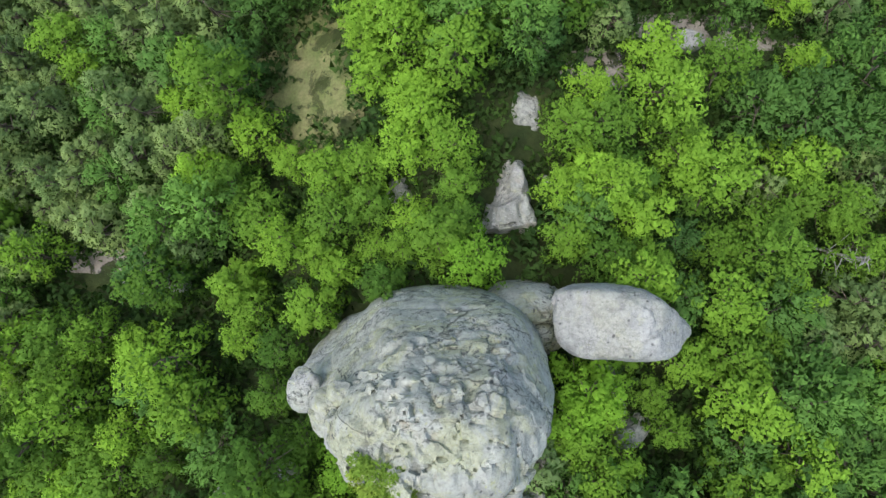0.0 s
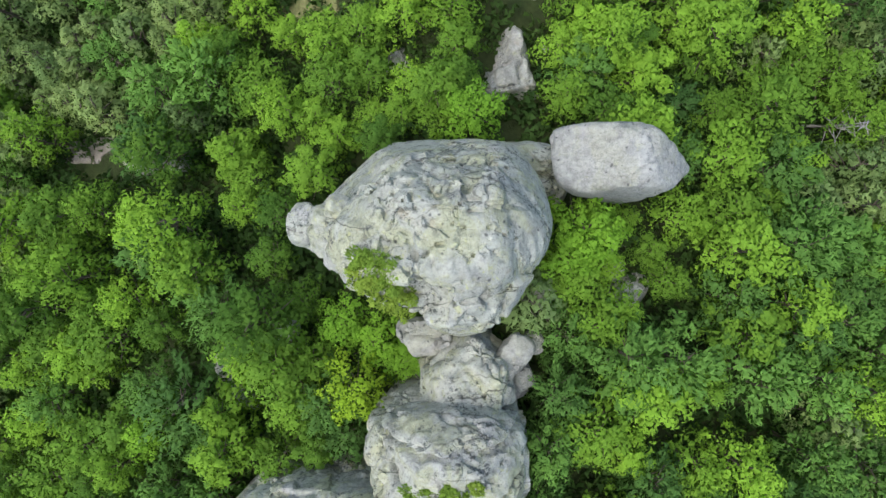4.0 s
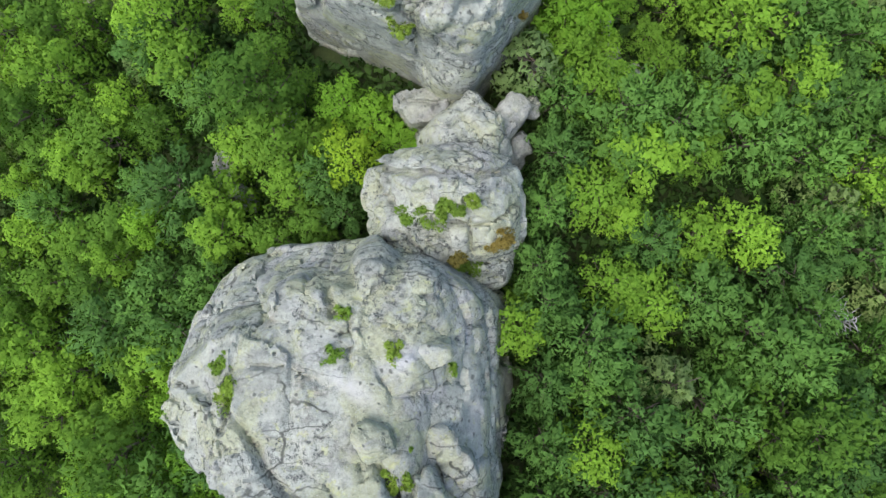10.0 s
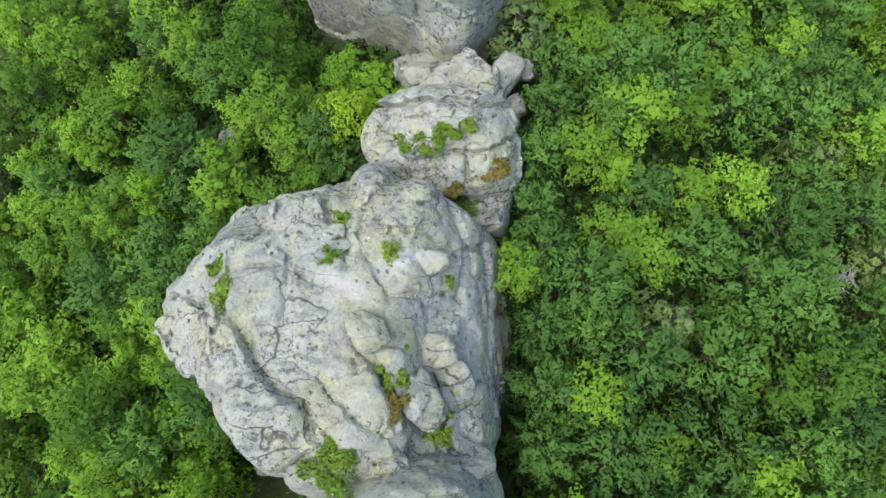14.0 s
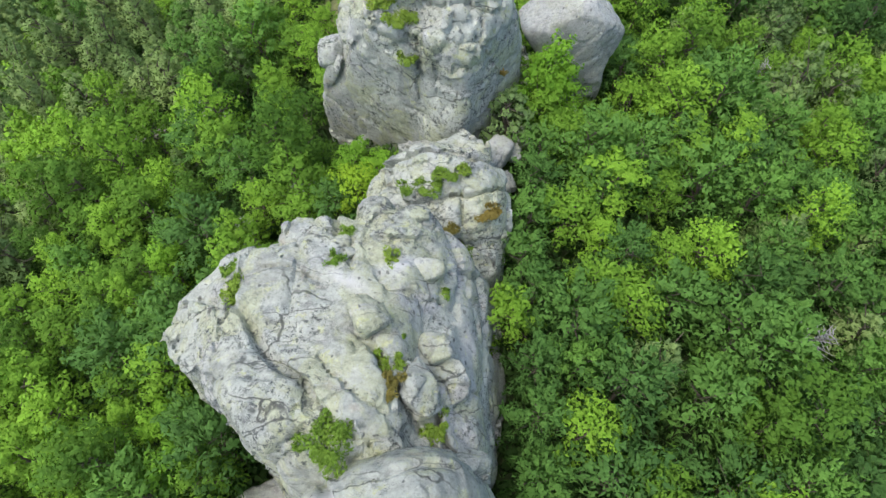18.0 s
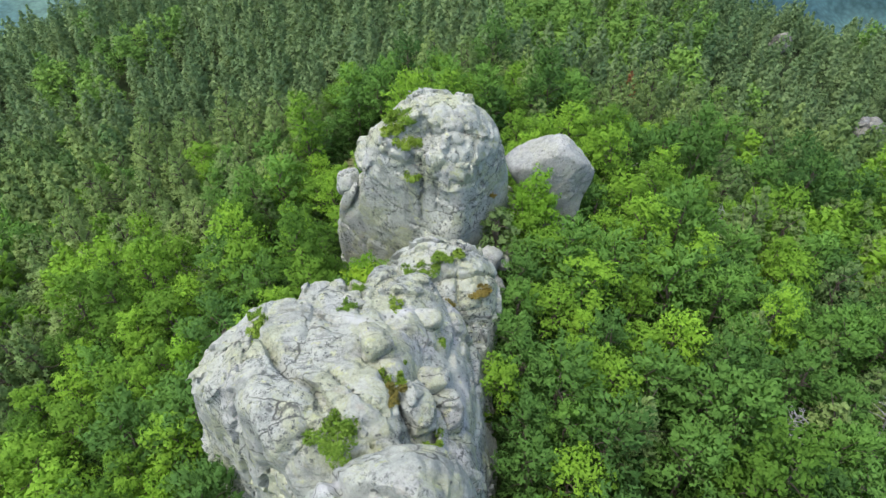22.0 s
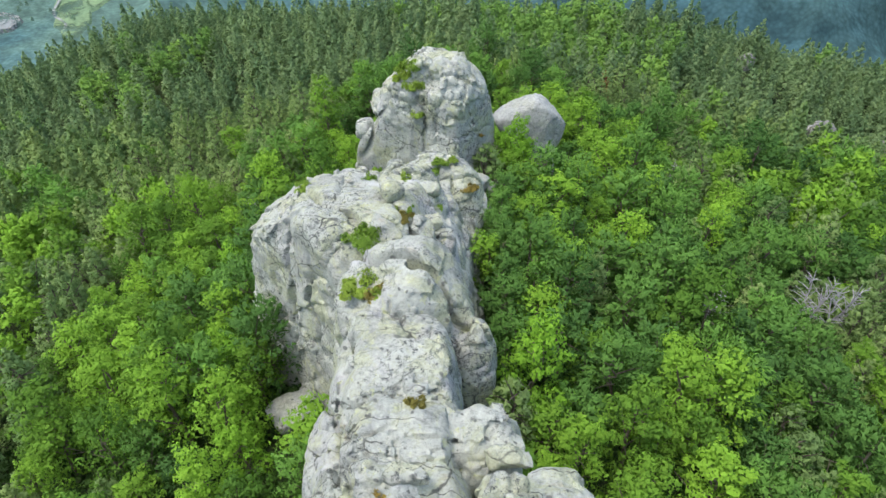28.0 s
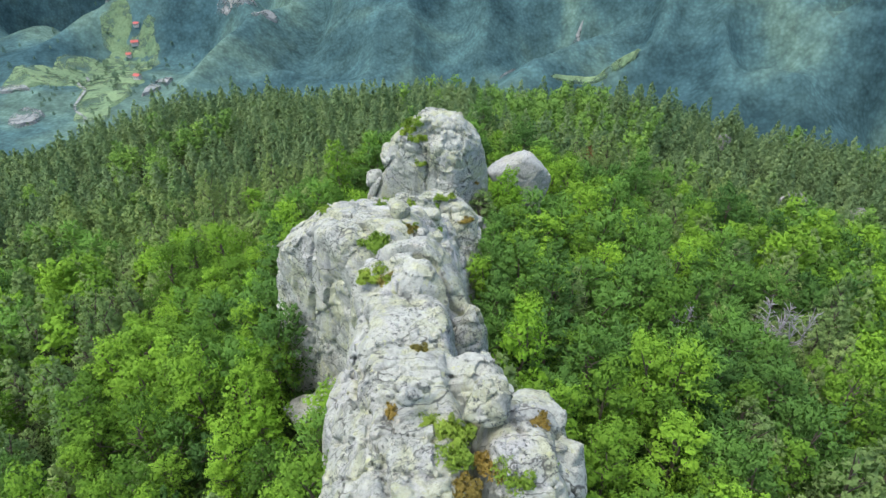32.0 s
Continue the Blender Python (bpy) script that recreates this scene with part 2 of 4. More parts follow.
GRASS = plain_material("meadow", (0.1, 0.15, 0.045), (0.25, 0.25, 0.12), 0.45, 0.4, 0.1)
# valley meadow, scree and leaf colours, muted and blued with painted-in distance haze
HAZED_MEADOW = plain_material("valley_meadow", (0.105, 0.185, 0.105), (0.185, 0.28, 0.145), 0.03, 0.1, 0.3)
HAZED_SCREE = plain_material("hazed_pale_scree", (0.17, 0.2, 0.2), (0.3, 0.325, 0.32), 0.05, 0.4, 1.0)
HAZED_TREES = leaf_material("hazed_valley_leaves", (0.07, 0.135, 0.1), (0.1, 0.175, 0.115))
RED_TILE = plain_material("red_roof_tiles", (0.4, 0.11, 0.1), (0.5, 0.15, 0.13), 1.0)
PLASTER = plain_material("white_plaster", (0.48, 0.48, 0.47), (0.58, 0.58, 0.56), 0.5)
GRAVEL = plain_material("bare_gravel", (0.17, 0.155, 0.13), (0.36, 0.35, 0.32), 0.6, 0.5, 0.08)

# ---- numeric helpers ----
LATTICE = np.random.RandomState(5).rand(64, 64, 64).astype(np.float32)


def lumps(P, size, octaves=4, gain=0.5, shift=0.0):
    """Smooth noise from -1 to 1 over points P, with lumps of that many metres."""
    out, amp, total, q = np.zeros(len(P), np.float32), 1.0, 0.0, P / size + shift
    for _ in range(octaves):
        i = np.floor(q).astype(np.int32)
        f = (q - i).astype(np.float32)
        f = f * f * f * (f * (f * 6 - 15) + 10)
        a, b = i & 63, (i + 1) & 63
        x0, y0, z0, x1, y1, z1 = a[:, 0], a[:, 1], a[:, 2], b[:, 0], b[:, 1], b[:, 2]
        fx, fy, fz = f[:, 0], f[:, 1], f[:, 2]
        c0 = LATTICE[x0, y0, z0] * (1 - fx) + LATTICE[x1, y0, z0] * fx
        c1 = LATTICE[x0, y1, z0] * (1 - fx) + LATTICE[x1, y1, z0] * fx
        c2 = LATTICE[x0, y0, z1] * (1 - fx) + LATTICE[x1, y0, z1] * fx
        c3 = LATTICE[x0, y1, z1] * (1 - fx) + LATTICE[x1, y1, z1] * fx
        out += amp * (((c0 * (1 - fy) + c1 * fy) * (1 - fz) + (c2 * (1 - fy) + c3 * fy) * fz) * 2 - 1)
        total, amp, q = total + amp, amp * gain, q * 2.03 + 7.7
    return out / total * 1.7


def mesh_from(name, verts, faces, smooth=True, normals=None):
    """faces: an array with three or four corners a row."""
    me = bpy.data.meshes.new(name)
    verts, faces = np.asarray(verts, np.float32), np.asarray(faces, np.int32)
    k = faces.shape[1]
    me.vertices.add(len(verts))
    me.vertices.foreach_set("co", verts.ravel())
    me.loops.add(faces.size)
    me.loops.foreach_set("vertex_index", faces.ravel())
    me.polygons.add(len(faces))
    me.polygons.foreach_set("loop_start", np.arange(0, faces.size, k, dtype=np.int32))
    me.polygons.foreach_set("use_smooth", np.full(len(faces), smooth, dtype=bool))
    me.update(calc_edges=True)
    if normals is not None:
        me.normals_split_custom_set_from_vertices(normals)
    return me


def skin(field, low, high, step):
    """The surface on which field(P) is zero, inside the box from low to high, as vertices and four-cornered faces."""
    axes = [np.arange(a, b + step, step, dtype=np.float32) for a, b in zip(low, high)]
    n = tuple(len(a) for a in axes)
    P = np.stack(np.meshgrid(*axes, indexing="ij"), -1).reshape(-1, 3)
    rough_axes = [np.arange(a, b + step * 6, step * 5, dtype=np.float32) for a, b in zip(low, high)]
    R = field(np.stack(np.meshgrid(*rough_axes, indexing="ij"), -1).reshape(-1, 3)).reshape([len(a) for a in rough_axes])
    pick = [np.minimum((np.arange(k) + 2) // 5, len(a) - 1) for k, a in zip(n, rough_axes)]
    D = R[np.ix_(*pick)].ravel()
    near = np.abs(D) < step * 5 * 1.2 + 1.6
    D[near] = field(P[near])
    D = D.reshape(n)
    inside = D < 0
    m = tuple(k - 1 for k in n)
    total, count = np.zeros((*m, 3), np.float32), np.zeros(m, np.float32)
    corner = lambda A, o: A[o[0]:o[0] + m[0], o[1]:o[1] + m[1], o[2]:o[2] + m[2]]
    for axis in range(3):
        u, v = [k for k in range(3) if k != axis]
        for s in (0, 1):
            for t in (0, 1):
                o = [0, 0, 0]
                o[u], o[v] = s, t
                e = list(o)
                e[axis] = 1
                d0, d1 = corner(D, o), corner(D, e)
                hit = (d0 < 0) != (d1 < 0)
                f = np.where(hit, d0 / np.where(hit, d0 - d1, 1), 0)
                for k in range(3):
                    total[..., k] += np.where(hit, f if k == axis else o[k], 0)
                count += hit
    used = count > 0
    index = np.full(m, -1, np.int32)
    index[used] = np.arange(used.sum())
    cell = np.argwhere(used)
    verts = (cell + total[used] / count[used][:, None]) * step + np.array(low, np.float32)
    faces = []
    for axis in range(3):
        u, v = (axis + 1) % 3, (axis + 2) % 3
        a = [slice(1, -1)] * 3
        b = [slice(1, -1)] * 3
        a[axis], b[axis] = slice(0, -1), slice(1, None)
        i0, i1 = inside[tuple(a)], inside[tuple(b)]
        for flag, order in ((i0 & ~i1, (0, 1, 2, 3)), (~i0 & i1, (3, 2, 1, 0))):
            c = np.argwhere(flag)
            c[:, u] += 1
            c[:, v] += 1
            q = []
            for du, dv in ((-1, -1), (0, -1), (0, 0), (-1, 0)):
                k = c.copy()
                k[:, u] += du
                k[:, v] += dv
                q.append(index[k[:, 0], k[:, 1], k[:, 2]])
            if len(c):
                faces.append(np.stack([q[j] for j in order], 1))
    faces = np.concatenate(faces)
    return verts, faces[(faces >= 0).all(1)]


def creased(me):
    me.set_sharp_from_angle(angle=radians(30))
    return me


def part(name, me, mat, parent=None, label=""):
    ob = new(name, me)
    if not me.materials:
        me.materials.append(mat)
    ob.parent = parent
    return tagged(ob, label=label)


# ---- the lie of the land ----
SPINE_Y = (-400, -200, -90, -70, -50, -33, -17, -5, 5, 13, 20, 40, 97, 130, 165, 220, 300, 420, 600, 720, 900)
SPINE_Z = (-60, 0, 15, 12, 9, 8, 6.5, 3, 0.5, 0.3, -1.5, -7, -22, -35, -53, -88, -140, -205, -262, -272, -262)


# crests of the spurs across the valley, and the gully behind one of them
SPURS = (((-225, 1130, -188), (-285, 985, -210), (-329, 850, -228), (-347, 740, -244), (-345, 650, -268)), ((640, 900, -150), (440, 900, -160), (300, 850, -172), (205, 810, -190), (125, 745, -208), (80, 700, -226), (50, 650, -250)))
GULLY = ((60, 860), (110, 1000), (210, 1160), (330, 1400))


SHOULDERS = ((-84, 118, 55, 62, 20.5), (-24, 128, 26, 50, 2.5), (62, 104, 38, 40, 8.5))


def from_line(x, y, line):
    """How far each place lies from a line in the plan, and how far along it, counted in points."""
    best, along = np.full(x.shape, 1e9), np.zeros(x.shape)
    for i, (a, b) in enumerate(zip(line[:-1], line[1:])):
        ux, uy = b[0] - a[0], b[1] - a[1]
        t = np.clip(((x - a[0]) * ux + (y - a[1]) * uy) / (ux * ux + uy * uy), 0, 1)
        d = np.hypot(x - a[0] - ux * t, y - a[1] - uy * t)
        along = np.where(d < best, i + t, along)
        best = np.minimum(best, d)
    return best, along


def ground_z(x, y):
    x, y = np.asarray(x, np.float64), np.asarray(y, np.float64)
    h = np.interp(y, SPINE_Y, SPINE_Z)
    left = 45 * (1 - np.exp(-np.abs(x) / 105)) * np.interp(y, (60, 220, 400), (1, 0.5, 0.25))
    slope = np.interp(y, (0, 60, 100, 180, 300), (0.29, 0.25, 0.12, 0.2, 0.2))
    right = np.maximum(0, np.abs(x) - 9) * slope
    right = np.where(right > 60, 60 + (right - 60) * 0.25, right)
    z = h - np.where(x < 0, left, right)
    # the broad shoulders of the hilltop
    for cx, cy, rx, ry, up in SHOULDERS:
        z = z + up * np.exp(-((x - cx) / rx) ** 2 - ((y - cy) / ry) ** 2)
    far = np.hypot(x * 0.8, y - 60)
    w = np.clip((far - 330) / 350, 0, 1)
    w = w * w * (3 - 2 * w)
    P = np.stack([x.ravel(), y.ravel(), np.zeros(x.size)], 1).astype(np.float32)
    start = np.interp(x, (-900, -520, -260, 0, 300, 900), (1150, 1010, 880, 760, 640, 560))
    spurs = (0.4 - np.abs(lumps(P, 330, 3, 0.42, 3.3))).reshape(x.shape)
    beyond = far - start
    valley = -276 + np.maximum(0, beyond) * 0.3 + spurs * np.clip((beyond + 200) / 380, 0.02, 1) * (210 + 190 * np.clip(beyond / 250, 0, 1))
    valley = valley - 70 * np.exp(-(from_line(x, y, GULLY)[0] / 110) ** 2)
    for crest in SPURS:
        d, along = from_line(x, y, crest)
        tent = np.interp(along, np.arange(len(crest)), [p[2] for p in crest]) - d * 0.72 + spurs * 30
        h = np.clip(0.5 + (tent - valley) / 24, 0, 1)
        valley = valley * (1 - h) + tent * h + 12 * h * (1 - h)
    rough = lumps(P, 9, 3, 0.5, 1.1).reshape(x.shape) * 0.35
    return z * (1 - w) + valley * w + rough


def ground_at(x, y):
    return float(ground_z(np.array([x]), np.array([y]))[0])


def growing(inner, step, outer, factor):
    a = list(np.arange(0, inner, step))
    while a[-1] < outer:
        a.append(a[-1] + max(step, (a[-1] - inner) * factor + step))
    return np.array(a)


gx = growing(150, 4.0, 4600, 0.03)
gx = np.concatenate([-gx[:0:-1], gx])
north = growing(190, 4.0, 4600, 0.025)
south = growing(110, 4.0, 4600, 0.12)
gy = np.concatenate([-south[:0:-1], north])
GX, GY = np.meshgrid(gx, gy, indexing="ij")
GZ = ground_z(GX, GY)
nx, ny = GX.shape
k = np.arange(nx * ny).reshape(nx, ny)
land = mesh_from("ground", np.stack([GX, GY, GZ], -1).reshape(-1, 3), np.stack([k[:-1, :-1], k[1:, :-1], k[1:, 1:], k[:-1, 1:]], -1).reshape(-1, 4))


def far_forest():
    """Wooded slopes across the valley, distance haze painted in as blue, with meadows and pale screes."""
    m, n, l, b = material("hazed_distant_slopes", 1.0)
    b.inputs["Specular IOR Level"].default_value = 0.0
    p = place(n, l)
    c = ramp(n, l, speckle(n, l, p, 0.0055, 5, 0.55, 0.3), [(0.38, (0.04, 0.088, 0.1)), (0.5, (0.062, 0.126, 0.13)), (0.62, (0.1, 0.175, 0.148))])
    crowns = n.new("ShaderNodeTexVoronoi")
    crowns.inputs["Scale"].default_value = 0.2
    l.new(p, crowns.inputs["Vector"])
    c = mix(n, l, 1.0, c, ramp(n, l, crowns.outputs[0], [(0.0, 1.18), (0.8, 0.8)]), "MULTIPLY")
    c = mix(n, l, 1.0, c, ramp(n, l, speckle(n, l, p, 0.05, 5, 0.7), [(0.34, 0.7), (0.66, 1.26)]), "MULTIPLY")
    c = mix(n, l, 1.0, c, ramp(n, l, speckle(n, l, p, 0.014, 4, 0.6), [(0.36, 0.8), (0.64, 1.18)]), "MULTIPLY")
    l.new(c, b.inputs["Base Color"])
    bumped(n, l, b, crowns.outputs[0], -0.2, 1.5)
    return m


HAZED_SLOPES = far_forest()


def ragged(m, scale, low, high):
    n, l = m.node_tree.nodes, m.node_tree.links
    l.new(ramp(n, l, speckle(n, l, place(n, l), scale, 6, 0.65, 0.5), [(low, 0.0), (high, 1.0)]), n["Principled BSDF"].inputs["Alpha"])


ragged(HAZED_MEADOW, 0.035, 0.33, 0.56)
ragged(HAZED_SCREE, 0.035, 0.4, 0.56)
ragged(GRAVEL, 0.45, 0.4, 0.5)
ragged(GRASS, 0.3, 0.36, 0.5)
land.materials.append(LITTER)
land.materials.append(HAZED_SLOPES)
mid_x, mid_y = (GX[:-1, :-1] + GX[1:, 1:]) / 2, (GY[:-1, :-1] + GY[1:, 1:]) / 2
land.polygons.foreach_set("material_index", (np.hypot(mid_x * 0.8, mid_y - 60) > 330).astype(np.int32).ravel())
tagged(new("ground", land), "wooded hillside falling to a valley and far slopes", "ground", kind="structure")

# ---- rocks ----


def egg(P, c, r, p=2.5, turn=0.0):
    x, y, z = P[:, 0] - c[0], P[:, 1] - c[1], P[:, 2] - c[2]
    if turn:
        a, b = math.cos(radians(turn)), math.sin(radians(turn))
        x, y = x * a + y * b, -x * b + y * a
    f = ((np.abs(x) / r[0]) ** p + (np.abs(y) / r[1]) ** p + (np.abs(z) / r[2]) ** p) ** (1 / p)
    k1 = np.sqrt(x * x + y * y + z * z) + 1e-4
    return (f - 1) * np.minimum(k1 / np.maximum(f, 0.05), max(r))


def soft_min(a, b, k=1.0):
    h = np.clip(0.5 + 0.5 * (b - a) / k, 0, 1)
    return b * (1 - h) + a * h - k * h * (1 - h)


def soft_max(a, b, k=1.0):
    return -soft_min(-a, -b, k)


def cut(P, d, point, normal, k=0.8):
    """Takes away what lies beyond a plane."""
    v = Vector(normal).normalized()
    return soft_max(d, (P[:, 0] - point[0]) * v.x + (P[:, 1] - point[1]) * v.y + (P[:, 2] - point[2]) * v.z, k)


def crack(P, d, point, normal, width=0.25, depth=0.9, wander=0.5, within=None):
    """A weathered joint along a plane, cut into the surface; within: centre and reach."""
    v = Vector(normal).normalized()
    near = np.abs(d) < 1.8
    q, d = P[near], d.copy()
    s = (q[:, 0] - point[0]) * v.x + (q[:, 1] - point[1]) * v.y + (q[:, 2] - point[2]) * v.z + lumps(q, 2.4, 3, 0.5, 9.1) * wander
    g = np.clip(1.25 - np.abs(s) / width, 0, 1) * depth
    if within:
        c, reach = within
        g = g * np.clip(1.6 - 1.6 * np.sqrt(((q - np.array(c, np.float32)) ** 2).sum(1)) / reach, 0, 1)
    d[near] += g
    return d


def blocks(q, size, seed):
    """Jointed facets: every cell of broken rock has its own set-back and tilt."""
    w = q / size + seed + np.stack([lumps(q, size * 1.3, 2, 0.5, seed + k) for k in (1.0, 5.0, 9.0)], 1) * 0.22
    base = np.floor(w - 0.5).astype(np.int32)
    best, out = np.full(len(q), 99.0, np.float32), np.zeros(len(q), np.float32)
    second = best.copy()
    for dx in (0, 1):
        for dy in (0, 1):
            for dz in (0, 1):
                c = base + np.array((dx, dy, dz), np.int32)
                x, y, z = c[:, 0] & 63, c[:, 1] & 63, c[:, 2] & 63
                site = c + 0.15 + 0.7 * np.stack([LATTICE[x, y, z], LATTICE[y, z, x], LATTICE[z, x, y]], 1)
                away = w - site
                dist = (away * away).sum(1)
                closer = dist < best
                tilt = np.stack([LATTICE[x, z, y], LATTICE[y, x, z], LATTICE[z, y, x]], 1) - 0.5
                value = (LATTICE[x, y, (z + 31) & 63] - 0.5) * 0.9 + (tilt * away).sum(1) * 1.5
                out = np.where(closer, value, out)
                second = np.where(closer, best, np.minimum(second, dist))
                best = np.where(closer, dist, best)
    return out, np.sqrt(second) - np.sqrt(best)


def rough(P, d, big=0.7, small=0.22, seed=0.0, size=4.5):
    near = np.abs(d) < 1.3
    q = P[near]
    if not len(q):
        return d
    d = d.copy()
    d[near] += lumps(q, size * 1.3, 2, 0.5, seed) * big * 0.35
    wide, seam = blocks(q, size * 0.95, seed)
    fine, hair = blocks(q, size * 0.36, seed + 17.3)
    d[near] += wide * big * 1.15 + fine * small * 0.8
    open_ = np.clip(lumps(q, size, 2, 0.5, seed + 2.2) * 3 + 0.3, 0, 1)
    d[near] += np.clip(1 - seam * size * 0.95 / 0.34, 0, 1) * open_ * big * 1.3
    d[near] += np.clip(1 - hair * size * 0.36 / 0.3, 0, 1) * np.clip(lumps(q, size * 0.7, 2, 0.5, seed + 6.2) * 3 - 0.6, 0, 1) * small * 1.5
    d[near] -= (np.abs(lumps(q, 0.9, 2, 0.5, seed + 4.4)) - 0.3) * small * 0.22
    return d


def back_tower(P):
    d = egg(P, (-0.6, -10.8, 8.6), (8.1, 7.7, 16.6), 2.7)
    d = soft_min(d, egg(P, (-7.6, -10.2, 4.6), (4.6, 4.8, 10.4), 2.3), 1.0)
    d = cut(P, d, (-3.0, -2.9, 8.0), (-0.05, 0.967, 0.25), 0.8)
    # the back leans away from its crest
    d = cut(P, d, (-0.6, -7.7, 23.4), (0.02, 0.88, 0.47), 0.9)
    d = cut(P, d, (-0.6, -9.4, 25.0), (0.06, 0.35, 0.93), 0.9)
    d = cut(P, d, (-5.0, -7.9, 20.0), (-0.69, 0.66, 0.3), 0.7)
    d = cut(P, d, (-3.6, -10.0, 24.2), (-0.7, 0.0, 0.71), 0.9)
    d = cut(P, d, (4.8, -8.0, 20.0), (0.74, 0.55, 0.38), 0.8)
    d = cut(P, d, (-5.4, -14.3, 18.0), (-0.38, -0.92, 0.12), 0.8)
    d = cut(P, d, (-6.8, -13.3, 6.0), (-0.48, -0.87, 0.0), 0.6)
    d = cut(P, d, (-7.4, -5.7, 8.0), (-0.66, 0.75, 0.12), 0.7)
    d = soft_max(d, -egg(P, (-3.0, -15.6, 24.6), (3.6, 2.4, 2.9), 2.4), 0.35)
    d = soft_min(d, egg(P, (1.0, -16.4, 9.0), (2.6, 2.0, 6.0), 2.3), 1.2)
    d = cut(P, d, (6.9, -11.7, 15.0), (0.77, -0.63, 0.06), 0.7)
    # the ledge under the crest, and the perched block's bed
    d = crack(P, d, (0.8, -12.4, 21.4), (0.05, 0.75, 0.66), 0.24, 0.7, 0.6, ((1.2, -12.6, 21.4), 5.2))
    d = crack(P, d, (-8.6, -10.6, 15), (0.75, 0.1, -0.3), 0.25, 1.0, 0.4, ((-8.4, -10.6, 15), 6))
    d = crack(P, d, (-1.6, -16, 18), (1, 0.05, 0), 0.16, 0.7, 0.5, ((-1.6, -16.5, 17.5), 4.5))
    d = crack(P, d, (-0.6, -16, 18), (1, 0.02, 0.05), 0.14, 0.5, 0.4, ((-0.6, -16.5, 18), 3.5))
    d = crack(P, d, (3.0, -12, 20), (0.9, 0.1, 0.3), 0.18, 0.5, 0.8, ((3, -13, 20), 7))
    d = crack(P, d, (4.6, -15, 16), (0.3, 0.1, 0.95), 0.16, 0.4, 0.6, ((4.6, -15, 16), 4))
    for y, z, lean in ((-5.6, 20.4, 0.2), (-7.4, 22.6, -0.15), (-9.4, 24.4, 0.3), (-11.6, 24.6, 0.05)):
        d = crack(P, d, (-0.6, y, z), (lean, 0.95, 0.25), 0.13, 0.5, 1.1, ((-1.5 + lean * 9, y, z), 6.5))
    d = crack(P, d, (-3.6, -8, 23), (0.95, 0.3, 0.1), 0.12, 0.5, 0.9, ((-3.6, -8, 23), 5))
    d = crack(P, d, (2.4, -7, 23), (0.9, -0.35, 0.1), 0.12, 0.5, 0.9, ((2.4, -7, 23), 4.5))
    # the weathered top is rougher than the worn face below it
    up = P[:, 2] > 18.5
    d[up] = rough(P[up], d[up], 0.34, 0.32, 0.0, 3.6)
    d[~up] = rough(P[~up], d[~up], 0.18, 0.12, 0.0, 4.4)
    return d


def leaning_boulder(P):
    d = egg(P, (12.4, -5.6, 10.9), (5.6, 2.7, 5.7), 3.2, -3)
    d = cut(P, d, (10.3, -5.6, 14.6), (-0.55, 0, 0.83), 0.6)
    d = cut(P, d, (15.8, -5.6, 14.8), (0.68, 0, 0.73), 0.7)
    d = cut(P, d, (16.0, -4.6, 12.0), (0.6, 0.8, 0.0), 0.4)
    d = cut(P, d, (16.8, -7.2, 12.0), (0.5, -0.86, 0.0), 0.4)
    d = cut(P, d, (7.2, -5.0, 12.0), (-0.98, 0.1, 0.15), 0.4)
    d = cut(P, d, (8.2, -7.2, 12.0), (-0.6, -0.8, 0.0), 0.5)
    d = cut(P, d, (17.0, -5.6, 9.0), (0.9, 0, -0.4), 0.6)
    d = cut(P, d, (10.4, -5.6, 9.0), (-0.78, -0.1, -0.6), 0.8)
    d = soft_min(d, egg(P, (14.8, -6.4, 5.2), (2.0, 1.9, 4.4), 2.6), 0.8)
    return rough(P, d, 0.12, 0.1, 3.0)


def saddle_rock(P):
    d = egg(P, (6.6, -6.0, 3.4), (3.6, 3.0, 5.8), 3.0)
    d = crack(P, d, (6.5, -6, 8), (0.2, 1, 0.1), 0.25, 0.7)
    return rough(P, d, 0.4, 0.18, 5.0)


def middle_rock(P):
    d = egg(P, (-0.2, -26.6, 9.5), (5.6, 4.3, 10.4), 3.2)
    d = cut(P, d, (-4.4, -26, 16.6), (-0.75, 0.05, 0.55), 0.5)
    d = cut(P, d, (4.2, -26, 17.6), (0.72, 0.0, 0.6), 0.7)
    d = cut(P, d, (0, -28.8, 18.2), (0.0, -0.6, 0.75), 0.5)
    e = egg(P, (1.2, -21.6, 7.0), (3.6, 3.8, 8.2), 3.2)
    e = cut(P, e, (-0.4, -19.6, 12), (-0.6, 0.78, 0.15), 0.4)
    e = cut(P, e, (3.6, -19.8, 12), (0.72, 0.66, 0.15), 0.4)
    e = cut(P, e, (1.0, -20.4, 14.4), (0.0, 0.4, 0.92), 0.5)
    d = soft_min(d, e, 0.25)
    d = soft_max(d, -egg(P, (-1.8, -31.4, 14.4), (3.6, 2.4, 2.5), 2.3), 0.3)
    d = soft_min(d, egg(P, (2.7, -30.3, 7.4), (2.3, 2.8, 8.0), 2.5), 0.5)
    d = crack(P, d, (-3.0, -28, 17), (0.6, 0.5, 0.3), 0.2, 0.9, 0.4, ((-3, -28, 17), 5))
    d = crack(P, d, (2, -27.9, 18.5), (-0.15, 0.85, 0.4), 0.16, 0.7, 0.4)
    d = crack(P, d, (0.2, -24.2, 17), (0.0, 1, 0.25), 0.25, 0.8, 0.4)
    d = crack(P, d, (1.2, -26, 19), (0.95, 0.1, 0.1), 0.14, 0.5, 0.5, ((1.2, -28, 18), 4))
